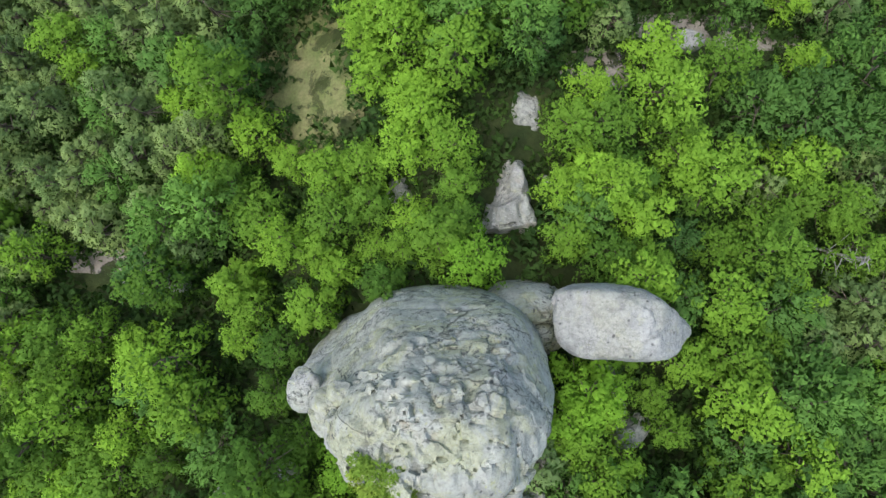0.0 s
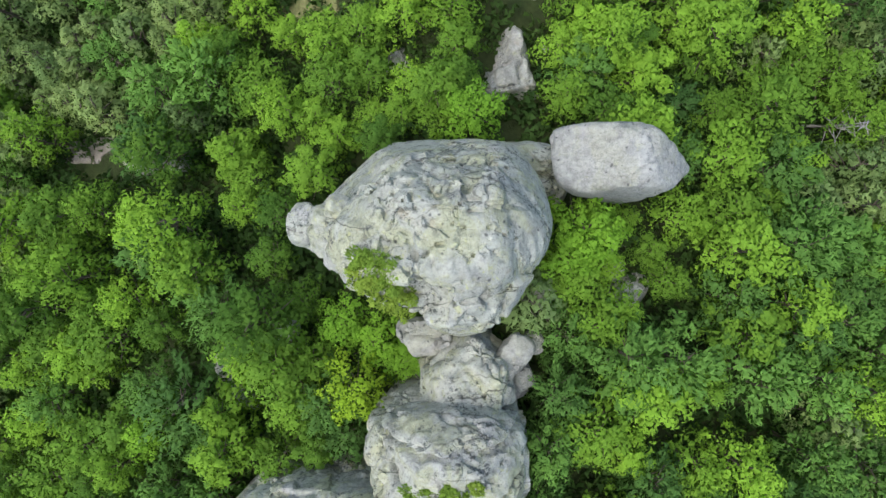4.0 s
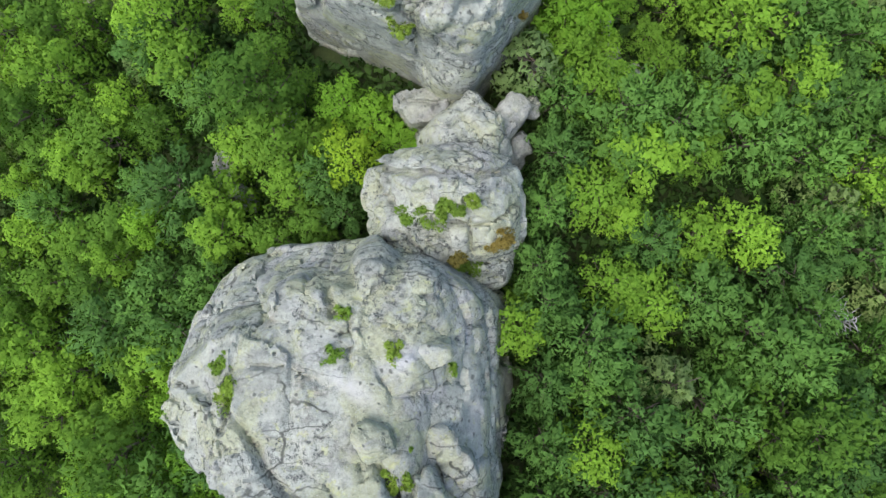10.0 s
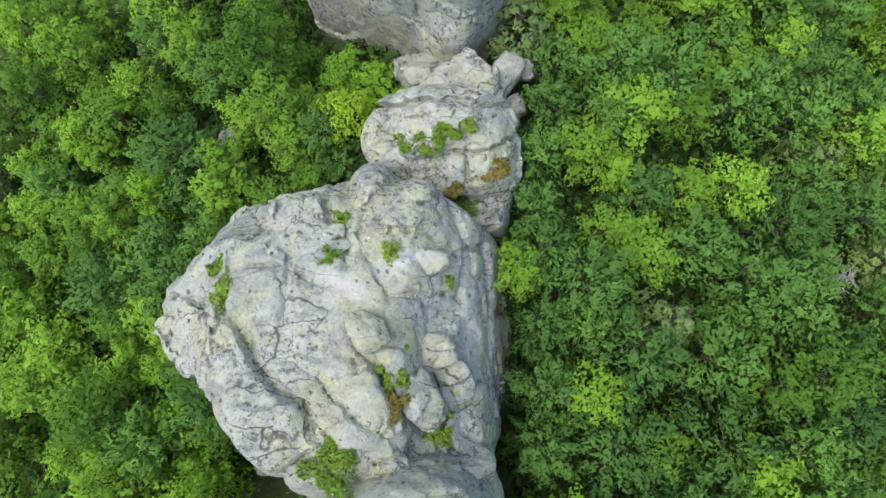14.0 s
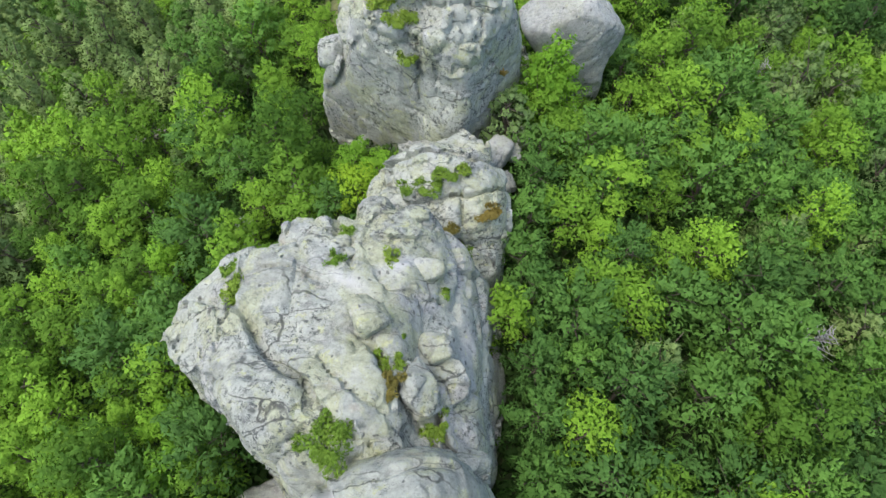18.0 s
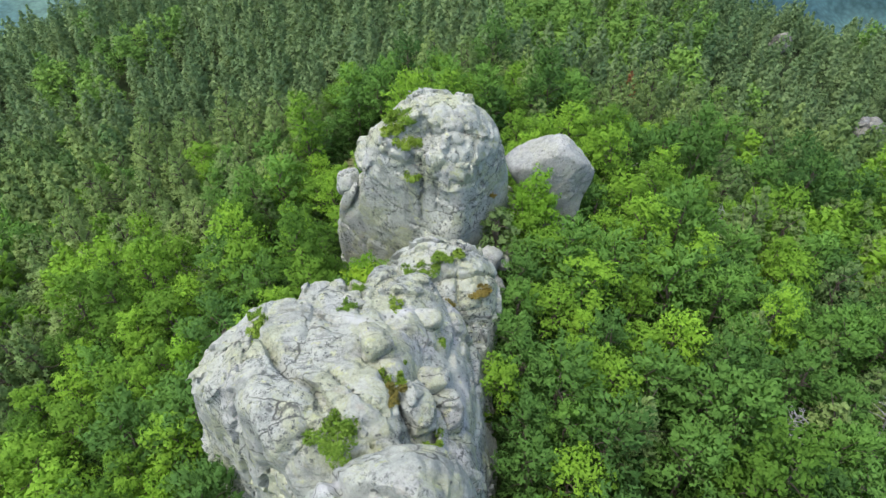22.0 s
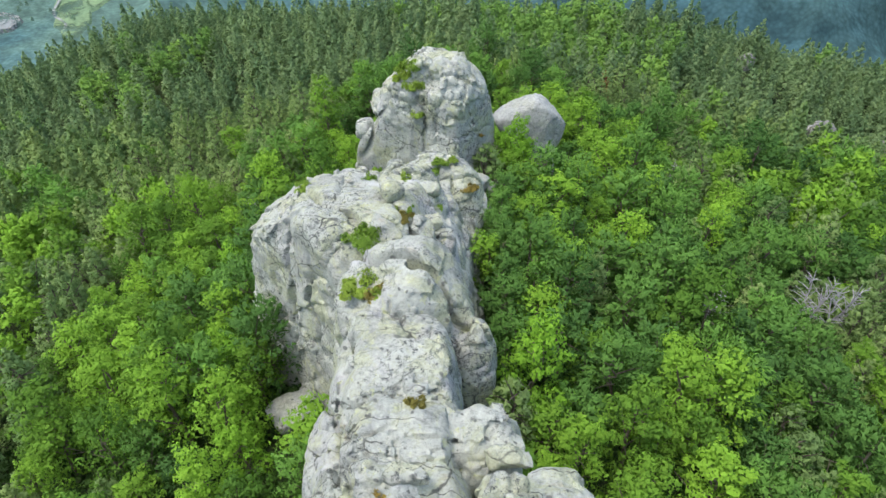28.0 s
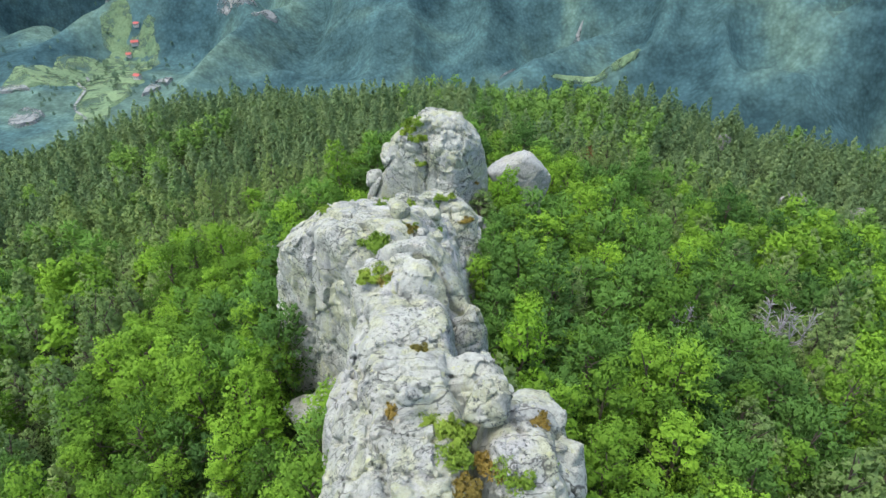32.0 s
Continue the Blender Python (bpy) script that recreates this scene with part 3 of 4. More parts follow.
    return rough(P, d, 0.42, 0.3, 11.0, 3.0)


def great_rock(P):
    d = egg(P, (-7.2, -39.6, 8.5), (11.8, 10.8, 18.6), 3.3)
    d = cut(P, d, (0.2, -38.0, 21.3), (0.72, 0.06, 0.62), 1.0)
    d = cut(P, d, (3.4, -40, 14), (0.97, 0.0, 0.2), 0.8)
    d = cut(P, d, (-6.5, -34.0, 23.2), (-0.02, 0.3, 0.95), 0.7)
    d = cut(P, d, (-13.4, -37.6, 23.8), (-0.66, 0.1, 0.75), 0.6)
    d = cut(P, d, (-12.6, -33.6, 22.8), (-0.6, 0.45, 0.66), 0.5)
    d = cut(P, d, (-14.0, -44.2, 16), (-0.7, -0.7, 0.1), 0.7)
    d = cut(P, d, (-15.5, -31.9, 15), (-0.69, 0.6, 0.4), 0.5)
    d = cut(P, d, (1.0, -31.6, 15), (0.62, 0.78, 0.1), 0.8)
    d = cut(P, d, (-9.0, -29.6, 15), (-0.25, 0.87, 0.42), 0.5)
    d = soft_min(d, egg(P, (-4.5, -31.6, 16.2), (1.9, 2.6, 6.4), 2.6), 0.4)
    d = soft_min(d, egg(P, (-8.4, -33.2, 19.6), (3.0, 2.2, 3.4), 3.0), 0.3)
    d = soft_min(d, egg(P, (-7.8, -30.9, 8), (5.0, 1.9, 6.6), 2.8), 0.4)
    # a smooth channel, and raised blocks beside it
    d = soft_max(d, -egg(P, (-5.6, -38.3, 26.3), (0.9, 3.4, 1.5), 2.0, 28), 0.5)
    d = soft_max(d, -egg(P, (-2.6, -36.6, 25.3), (2.6, 0.9, 1.5), 2.0, 14), 0.5)
    d = soft_min(d, egg(P, (-3.1, -34.0, 22.4), (0.8, 1.1, 1.1), 2.8), 0.12)
    # blocky ledges on the sunrise side
    d = soft_max(d, -egg(P, (-0.2, -46.4, 24.6), (2.0, 1.8, 2.4), 3.0, 20), 0.25)
    d = crack(P, d, (-12.7, -37, 24), (0.9, -0.25, 0.1), 0.22, 0.6, 0.5, ((-12.5, -37.5, 23), 6))
    d = crack(P, d, (-11.0, -40.4, 25), (0.74, 0.67, 0.05), 0.24, 1.0, 0.3, ((-9.6, -41.6, 25.5), 6))
    d = crack(P, d, (-9.4, -41.8, 26), (0.74, 0.67, 0.05), 0.14, 0.6, 0.3, ((-8.4, -43, 26), 7))
    d = crack(P, d, (-6.4, -43, 26), (0.6, 0.8, 0.1), 0.13, 0.4, 0.5, ((-6, -43.5, 26), 6))
    d = crack(P, d, (-3.0, -43.4, 26), (0.85, 0.5, 0.1), 0.22, 1.1, 0.4, ((-2.8, -43.6, 25.5), 5))
    d = crack(P, d, (-0.5, -44.5, 23), (0.9, 0.3, 0.1), 0.2, 1.0, 0.5, ((-0.4, -44.8, 23.4), 5))
    d = crack(P, d, (-6.5, -33.6, 23), (0.9, 0.4, 0.1), 0.25, 0.9, 0.3, ((-6.6, -33.5, 23), 3.6))
    d = crack(P, d, (-9.5, -36.4, 25), (0.25, 0.95, 0.1), 0.14, 0.6, 0.4, ((-9.5, -36.4, 25), 4.5))
    d = crack(P, d, (-13, -44, 15), (0.6, -0.75, 0.0), 0.35, 1.0, 0.6, ((-13, -45, 16), 9))
    d = crack(P, d, (-10.5, -46, 15), (0.7, -0.7, 0.05), 0.3, 0.9, 0.6, ((-10.5, -47, 16), 9))
    d = soft_max(d, -egg(P, (-3.1, -34.0, 23.6), (0.32, 0.32, 0.7), 2.0), 0.1)
    return rough(P, d, 0.36, 0.3, 20.0)


def neck_rock(P):
    d = egg(P, (-2.7, -51.6, 12), (6.0, 5.4, 16.6), 3.0, 12)
    d = cut(P, d, (-5.6, -53, 26.3), (-0.5, -0.2, 0.84), 0.8)
    d = cut(P, d, (1.2, -53.6, 25.4), (0.72, -0.1, 0.65), 0.8)
    d = soft_min(d, egg(P, (2.6, -54.6, 16), (2.0, 2.6, 8.4), 2.6), 0.5)
    d = soft_max(d, -egg(P, (1.6, -54.6, 24.6), (0.8, 1.4, 1.6), 2.2), 0.3)
    d = soft_max(d, -egg(P, (-1.9, -52.5, 27.6), (0.6, 0.6, 1.8), 2.0), 0.1)
    d = soft_max(d, -egg(P, (-5.4, -53.2, 27.4), (2.0, 1.5, 1.0), 2.4), 0.3)
    d = crack(P, d, (-6.6, -49, 26), (0.5, 0.85, 0.1), 0.35, 1.0, 0.5)
    return rough(P, d, 0.36, 0.22, 31.0, 3.6)


def ridge_rock(P):
    d = egg(P, (-3.0, -67.5, 14), (5.0, 15.5, 15.4), 3.4, 0)
    d = soft_min(d, egg(P, (-3.4, -62, 12), (5.2, 6.0, 15.0), 2.8), 0.8)
    d = soft_min(d, egg(P, (-1.4, -74.5, 14), (4.2, 9.5, 16.4), 3.0), 0.8)
    d = cut(P, d, (-3.0, -62.5, 27.6), (-0.1, 0.12, 0.98), 1.0)
    d = cut(P, d, (-5.0, -68, 27.6), (-0.85, 0, 0.5), 0.6)
    d = soft_min(d, egg(P, (-6.9, -63.2, 13.5), (2.5, 5.0, 10.0), 2.6), 0.3)
    d = soft_max(d, -egg(P, (1.3, -75.6, 31.0), (0.8, 4.2, 2.2), 2.2), 0.3)
    d = soft_min(d, egg(P, (2.6, -65.6, 22), (2.4, 2.8, 5.6), 3.2), 0.4)
    for y, z in ((-63.9, 28), (-66.6, 28.5), (-68.6, 29), (-73.3, 30), (-76.2, 30)):
        d = crack(P, d, (-2, y, z), (0.12, 1, 0.5), 0.14, 0.5, 0.7)
    d = crack(P, d, (-5.6, -66, 24), (0.9, 0.3, 0.1), 0.3, 0.8, 0.8)
    return rough(P, d, 0.36, 0.26, 41.0, 3.2)


def flank_rock(P):
    d = egg(P, (5.6, -73.2, 17), (3.6, 6.2, 12.4), 3.0)
    d = cut(P, d, (8.0, -72, 27), (0.8, 0, 0.6), 0.8)
    d = soft_min(d, egg(P, (6.4, -69.6, 25.4), (2.0, 1.6, 3.2), 2.8), 0.3)
    d = crack(P, d, (5.2, -73, 29), (0.9, 0.3, 0.1), 0.18, 0.8, 0.5)
    d = crack(P, d, (6, -71.6, 28), (0.2, 0.9, 0.3), 0.16, 0.7, 0.5)
    d = crack(P, d, (6, -75.6, 28), (-0.3, 0.9, 0.3), 0.16, 0.6, 0.5)
    return rough(P, d, 0.4, 0.26, 51.0, 2.8)


def pointed_slab(P):
    d = egg(P, (5.8, 3.6, 0.0), (3.6, 4.2, 5.0), 3.0)
    d = cut(P, d, (3.8, 4.2, 0), (-0.86, 0.42, 0.28), 0.6)
    d = cut(P, d, (8.1, 4.2, 0), (0.92, 0.3, 0.2), 0.6)
    d = cut(P, d, (5.8, 0.8, 0), (0.05, -0.97, 0.25), 0.3)
    d = cut(P, d, (5.8, 4.0, 3.6), (-0.12, 0.1, 0.98), 0.5)
    return rough(P, d, 0.4, 0.2, 70.0, 2.4)


ROCKS = (
    ("pointed_slab", pointed_slab, (1.5, -1.0, -2.0), (10.0, 8.6, 5.6), 0.18, ROCK_SMOOTH, "pale grey pointed slab standing among the trees"),
    ("rock_tower", back_tower, (-14, -19, -3), (9, -1, 27), 0.22, ROCK, "tall pale grey rock tower with lichen and dark streaks"),
    ("leaning_boulder", leaning_boulder, (6, -10.5, 0), (20, -1, 17.5), 0.2, ROCK_SMOOTH, "smooth grey leaning boulder propped beside the rock tower"),
    ("saddle_rock", saddle_rock, (2, -10.5, -3), (11, -1.5, 11), 0.26, ROCK, "low grey rock wedged between tower and boulder"),
    ("middle_rock", middle_rock, (-8, -35, -1), (7.5, -17, 21.5), 0.2, ROCK, "cracked grey rock with mossy ledges"),
    ("great_rock", great_rock, (-21.5, -52, -2), (6.5, -26.5, 29), 0.23, ROCK_WARM, "huge domed grey rock with yellow lichen, cracks and pits"),
    ("neck_rock", neck_rock, (-10, -59, 0), (6.5, -44.5, 30.5), 0.21, ROCK_WARM, "rounded pale rock with a hole in its top"),
    ("ridge_rock", ridge_rock, (-10, -85, 2), (6.5, -54, 33), 0.22, ROCK_WARM, "long narrow pale rock ridge with cross cracks"),
    ("flank_rock", flank_rock, (0.5, -81, 3), (11, -65, 31.5), 0.21, ROCK, "blocky grey rock beside the ridge"),
)
BIG = {}
for name, field, low, high, step, mat, label in ROCKS:
    v, f = skin(field, low, high, step)
    BIG[name] = tagged(part(name, creased(mesh_from(name, v, f)), mat), label, "rock")


def stone(name, x, y, z, r, seed, mat=ROCK, turn=0.0, p=2.6, step=0.16, label="pale grey boulder half sunk in the forest floor", owner=None):
    rs = np.random.RandomState(int(seed * 10))
    faces = []
    for _ in range(8):
        q = rs.normal(size=3)
        q /= np.linalg.norm(q)
        faces.append((q, float(np.sqrt(((q * r) ** 2).sum())) * rs.uniform(0.74, 0.95)))

    def shape(P):
        d = egg(P, (0, 0, 0), r, p, turn)
        for q, reach in faces:
            d = soft_max(d, (P * q.astype(np.float32)).sum(1) - reach, 0.07 * min(r))
        return d

    field = lambda P: rough(P, shape(P), 0.2 * min(r), 0.06 * min(r) + 0.04, seed, 1.6 * min(r) + 0.6)
    big = max(r) * 1.35 + 0.3
    v, f = skin(field, (-big, -big, -r[2] * 1.35 - 0.3), (big, big, r[2] * 1.35 + 0.3), max(step, max(r) / 16))
    ob = part(name, creased(mesh_from(name, v, f)), mat, owner)
    ob.location = (x, y, z)
    return ob if owner else tagged(ob, label, "boulder")


# blocks that belong to the great rocks
for i, (owner, name, x, y, z, r, p, turn, mat) in enumerate((
    ("rock_tower", "perched_block", 0.5, -14.9, 20.9, (1.9, 1.5, 1.8), 3.0, 0, ROCK), ("rock_tower", "shoulder_knob", -7.3, -10.2, 17.9, (1.5, 1.9, 1.8), 2.6, 0, ROCK), ("rock_tower", "shoulder_knob", -10.0, -9.7, 13.8, (1.2, 1.6, 1.7), 2.6, 0, ROCK), ("rock_tower", "shoulder_knob", -6.7, -8.9, 19.4, (0.8, 1.0, 0.9), 2.6, 0, ROCK),
    ("great_rock", "raised_block", -4.2, -39.7, 25.4, (1.0, 1.2, 1.2), 3.6, 20, ROCK_WARM), ("great_rock", "raised_block", -1.1, -35.6, 22.4, (1.2, 0.9, 0.9), 2.8, 20, ROCK_WARM), ("great_rock", "raised_block", -1.7, -43.4, 23.6, (1.1, 1.8, 1.9), 3.6, 25, ROCK_WARM), ("great_rock", "raised_block", 0.3, -42.6, 21.4, (1.0, 1.4, 1.6), 3.6, 25, ROCK_WARM), ("great_rock", "raised_block", 0.9, -47.6, 20.6, (1.5, 1.2, 2.4), 3.6, -15, ROCK_WARM), ("great_rock", "raised_block", -0.6, -40.9, 22.4, (0.9, 1.2, 1.0), 3.6, 30, ROCK_WARM),
    ("middle_rock", "corner_block", -3.6, -28.3, 16.4, (1.3, 1.1, 1.5), 3.4, 25, ROCK), ("middle_rock", "corner_block", -4.9, -25.4, 13.0, (1.3, 1.8, 3.0), 3.2, 0, ROCK),
    ("ridge_rock", "raised_block", 3.0, -71.6, 30.2, (1.5, 1.3, 1.5), 3.4, 0, ROCK), ("ridge_rock", "raised_block", 3.4, -66.2, 26.6, (1.7, 0.9, 0.7), 3.6, 10, ROCK_WARM), ("ridge_rock", "raised_block", 3.9, -67.4, 27.3, (1.4, 0.8, 0.6), 3.6, -8, ROCK_WARM), ("ridge_rock", "raised_block", -2.4, -61.0, 27.2, (1.0, 1.1, 0.8), 2.8, 0, ROCK_WARM),
    ("flank_rock", "raised_block", 6.8, -70.2, 27.0, (1.7, 1.4, 1.6), 4.5, 15, ROCK), ("flank_rock", "raised_block", 5.1, -71.4, 27.9, (1.1, 1.2, 1.2), 4.5, -10, ROCK), ("flank_rock", "raised_block", 7.8, -73.2, 26.2, (1.4, 1.9, 2.0), 4.5, 0, ROCK), ("flank_rock", "raised_block", 5.0, -75.0, 28.2, (1.6, 1.7, 1.5), 4.5, 20, ROCK))):
    stone(name, x, y, z, r, 170.0 + i * 2.9, mat, turn, p, 0.14, owner=BIG[owner])


STONES = (
    (7.2, 0.2, -0.5, (1.5, 1.3, 1.6), 40), (-4.0, 5.4, -1.2, (1.5, 1.6, 1.4), 0), (7.7, 12.4, -0.6, (1.5, 2.6, 1.3), -10),
    (8.8, 5.2, -0.9, (1.3, 1.6, 1.3), 0), (-30.2, -2.4, -5.4, (2.3, 1.6, 1.9), 10), (-26.9, -2.9, -5.0, (1.3, 1.0, 1.2), 0), (-13.8, -18.8, 4.6, (1.5, 0.9, 1.4), 50),
    (15.4, -15.6, 4.2, (1.8, 1.5, 2.0), 0), (13.2, -11.4, 4.2, (0.9, 2.0, 3.0), 5), (14.0, -13.8, 4.0, (1.0, 1.2, 2.0), 30), (-20.2, -21.8, 1.0, (1.2, 1.9, 1.3), 20),
    (-18.3, -24.8, 1.6, (1.0, 1.6, 1.1), 60), (6.6, 22.0, -2.6, (1.2, 1.5, 1.0), 0), (24.0, 19.8, -4.0, (1.6, 1.0, 1.5), 0), (97.5, 57.8, ground_at(97.5, 57.8) + 0.8, (4.2, 3.6, 7.5), 0), (101.5, 60.0, ground_at(101.5, 60.0), (3.0, 3.0, 6.0), 0), (122.0, 64.0, ground_at(122.0, 64.0) + 0.5, (3.6, 3.4, 7.0), 20), (90.4, 94.3, ground_at(90.4, 94.3) + 1.6, (3.4, 1.6, 3.0), 20),
)
for i, (x, y, z, r, turn) in enumerate(STONES):
    stone("boulder", x, y, z, r, 60.0 + i * 1.7, ROCK_DULL if x > 80 else ROCK_SMOOTH, turn)
# blocks fallen between the tower and the middle rock, and stones lying on the rocks
for i, (x, y, z, r, turn) in enumerate(((4.3, -20.4, 11.6, (1.1, 2.5, 1.0), -38), (6.2, -18.9, 10.6, (1.0, 1.1, 1.0), 0), (5.7, -21.6, 10.0, (0.9, 1.1, 1.0), 20), (5.0, -22.8, 9.2, (1.1, 0.9, 1.3), 0), (-1.8, -18.6, 8.6, (2.2, 1.4, 2.8), 0), (7.8, -16.0, 8.2, (1.1, 1.1, 1.4), 0))):
    stone("fallen_block", x, y, z, r, 90.0 + i * 2.3, ROCK_SMOOTH, turn, 4.5, label="angular grey block jammed between the rocks")
for i, (x, y, z, r, turn) in enumerate(((-1.7, -71.4, 30.6, (0.85, 0.6, 0.55), 0), (-1.6, -70.0, 30.0, (1.3, 0.6, 0.5), -10), (-6.6, -33.9, 22.8, (0.8, 0.5, 0.45), 20), (-6.2, -34.8, 23.1, (0.6, 0.5, 0.45), 50), (-1.8, -14.6, 21.6, (0.9, 0.6, 0.5), 30))):
    stone("loose_stone", x, y, z, r, 120.0 + i * 3.1, ROCK_WARM, turn, 3.0, 0.12, "loose pale stone lying on the rock")
slab = stone("flat_slab", -14.6, -48.6, 4.6, (3.4, 2.0, 0.8), 150.0, ROCK_SMOOTH, 30, 3.6, label="flat grey slab leaning below the great rock")

# ---- trees ----


def unit(a):
    return a / np.maximum(np.linalg.norm(a, axis=1, keepdims=True), 1e-6)


def sprays(rng, centre, normal, length, width, soft, lift=0.45, lead=None):
    """One pointed leaf spray at each centre, lying along its clump; lift: how far it stands off; soft: the way that its clump faces; lead: the way that its bough runs."""
    n = len(centre)
    side = rng.normal(size=(n, 3))
    if lead is not None:
        side = unit(side) * 0.75 + lead
    side = unit(side - normal * (side * normal).sum(1, keepdims=True))
    d = unit(side + normal * lift * rng.uniform(0.3, 1.7, (n, 1)))
    s = unit(np.cross(d, normal + rng.normal(size=(n, 3)) * 0.3))
    L = length * rng.uniform(0.65, 1.35, (n, 1))
    W = width * rng.uniform(0.7, 1.3, (n, 1))
    s = s * np.where((np.cross(s, d) * soft).sum(1) < 0, -1.0, 1.0)[:, None]
    low = centre - d * L * 0.45
    v = np.stack([low + s * W * 0.5, centre + d * L * 0.55, low - s * W * 0.5], 1).reshape(-1, 3)
    return v, np.arange(3 * n).reshape(-1, 3), np.repeat(soft, 3, 0)


def broad_crown(seed, leaves, length, radius=2.2, height=7.2, base=2.4, lobes=40, feather=0.0):
    """A tall dome of boughs that reach outwards and up, each a long clump of sprays; feather: how slender they are."""
    rng = np.random.RandomState(seed)
    t = ((np.arange(lobes) + 0.5) / lobes) ** 0.85
    around = np.arange(lobes) * 2.39996 + rng.rand(lobes) * 0.9
    out = radius * np.clip(1 - (t * 0.98) ** 1.7, 0, 1) ** 0.6 * (0.72 + 0.28 * np.clip(t * 4, 0, 1)) * rng.uniform(0.55, 1.08, lobes)
    c = np.stack([np.cos(around) * out, np.sin(around) * out, base + (height - 0.6) * t + rng.normal(size=lobes) * 0.3], 1)
    r = rng.uniform(0.2, 0.36, lobes) * radius * (40 / lobes) ** 0.33
    bough = unit(np.stack([np.cos(around), np.sin(around), 0.1 + 1.5 * t ** 2 + rng.normal(size=lobes) * 0.2], 1))
    pick = rng.choice(lobes, leaves, p=r * r / (r * r).sum())
    n = unit(rng.normal(size=(leaves, 3)))
    n[:, 2] = np.where(n[:, 2] < -0.35, -n[:, 2], n[:, 2])
    a = bough[pick]
    along = (n * a).sum(1, keepdims=True)
    stretch = 0.75 + 0.45 * feather
    offset = n * (1 - 0.2 * feather) + a * along * stretch
    # a bough narrows towards its tip
    offset = offset - (offset - a * (offset * a).sum(1, keepdims=True)) * np.clip(along, 0, 1) * 0.4
    p = c[pick] + offset * (r[pick] * rng.uniform(0.65, 1.12, leaves))[:, None]
    away = unit(p - np.array([0, 0, base + height * 0.3]))
    soft = unit(n * 0.7 + away * 0.6 + np.array([0, 0, 0.15]) + rng.normal(size=p.shape) * 0.1)
    return sprays(rng, p, unit(n + away * 0.25), length, length * (0.8 - 0.32 * min(feather, 1)), soft, 0.35 + 0.3 * feather, a * (0.5 + 0.4 * feather))


def pine_crown(seed, leaves, length, radius=1.7, height=7.0, base=3.0, taper=0.75, width=0.55, lift=0.8):
    rng = np.random.RandomState(seed)
    k = 34
    t = (np.arange(k) + 0.5) / k
    around = np.arange(k) * 2.39996 + rng.rand(k) * 0.6
    out = radius * (1 - t) ** taper * rng.uniform(0.55, 1.0, k)
    c = np.stack([np.cos(around) * out, np.sin(around) * out, base + height * t ** 0.9 + out * 0.12], 1)
    r = 0.3 * radius * (1.2 - t)
    pick = rng.choice(k, leaves, p=r / r.sum())
    n = unit(rng.normal(size=(leaves, 3)))
    p = c[pick] + n * (r[pick] * rng.uniform(0.6, 1.15, leaves))[:, None] * np.array([1, 1, 1.25])
    return sprays(rng, p, unit(n + np.array([0, 0, 0.5])), length, length * width, unit(n * 0.4 + unit(p * np.array([1, 1, 0])) * 0.6 + np.array([0, 0, 0.6])), lift)


def tube(points, radii, sides=6):
    points = np.asarray(points, float)
    v, f = [], []
    for i, (p, r) in enumerate(zip(points, radii)):
        d = unit((points[min(i + 1, len(points) - 1)] - points[max(i - 1, 0)])[None])[0]
        a = unit(np.cross(d, (0.31, 0.9, 0.2))[None])[0]
        b = np.cross(d, a)
        for j in range(sides):
            t = 2 * math.pi * j / sides
            v.append(p + (a * math.cos(t) + b * math.sin(t)) * r)
    for i in range(len(points) - 1):
        for j in range(sides):
            f.append((i * sides + j, i * sides + (j + 1) % sides, (i + 1) * sides + (j + 1) % sides, (i + 1) * sides + j))
    return np.array(v), np.array(f)


def joined(pieces):
    v, f, k = [], [], 0
    for a, b in pieces:
        v.append(a)
        f.append(b + k)
        k += len(a)
    return np.concatenate(v), np.concatenate(f)


def trunk_pieces(seed, height, radius, limbs, spread, sides=6):
    rng = np.random.RandomState(seed)
    sway = rng.normal(size=(5, 2)) * 0.12
    pts = [(sway[i][0] * i, sway[i][1] * i, -0.8 + (height + 0.8) * i / 4) for i in range(5)]
    out = [tube(pts, [radius, radius * 0.85, radius * 0.65, radius * 0.45, radius * 0.12], sides)]
    for j in range(limbs):
        t = rng.uniform(0.35, 0.9)
        a = rng.rand() * 6.28
        z = height * t
        L = spread * (1.15 - t) * rng.uniform(0.8, 1.3)
        s = np.array((sway[2][0] * 2, sway[2][1] * 2, z))
        e = np.array((math.cos(a) * L, math.sin(a) * L, L * rng.uniform(0.35, 0.8)))
        out.append(tube([s, s + e * 0.5 + (0, 0, 0.1), s + e], [radius * 0.4, radius * 0.25, radius * 0.06], 4))
    return out


def tree_kind(name, crown, mat, label, seed, height):
    root = new(name)
    part("trunk", mesh_from("trunk", *joined(trunk_pieces(seed, height, 0.19, 8, 2.6))), BARK, root)
    part("crown", mesh_from("crown", crown[0], crown[1], True, crown[2]), mat, root)
    return tagged(root, label, "tree")


BEECHES = [tree_kind("beech_tree", broad_crown(10 + i, 2000, 0.26, 2.05 + 0.1 * i, 7.0 + 0.4 * (i % 3), 2.4, 34 + 3 * i), BEECH, "leafy bright green beech in the closed canopy", 10 + i, 8.5) for i in range(6)]
HORNBEAMS = [tree_kind("hornbeam_tree", broad_crown(30 + i, 2000, 0.36, 2.3 + 0.12 * i, 7.4, 2.2, 52, 0.9), HORNBEAM, "dense dark green hornbeam in the closed canopy", 30 + i, 8.8) for i in range(4)]
PINES = [tree_kind("pine_tree", pine_crown(50 + i, 1500, 0.36, 1.9 + 0.2 * i, 7.6, 2.2, 0.62), PINE, "olive green pine on the wooded slope", 50 + i, 9.4) for i in range(4)]
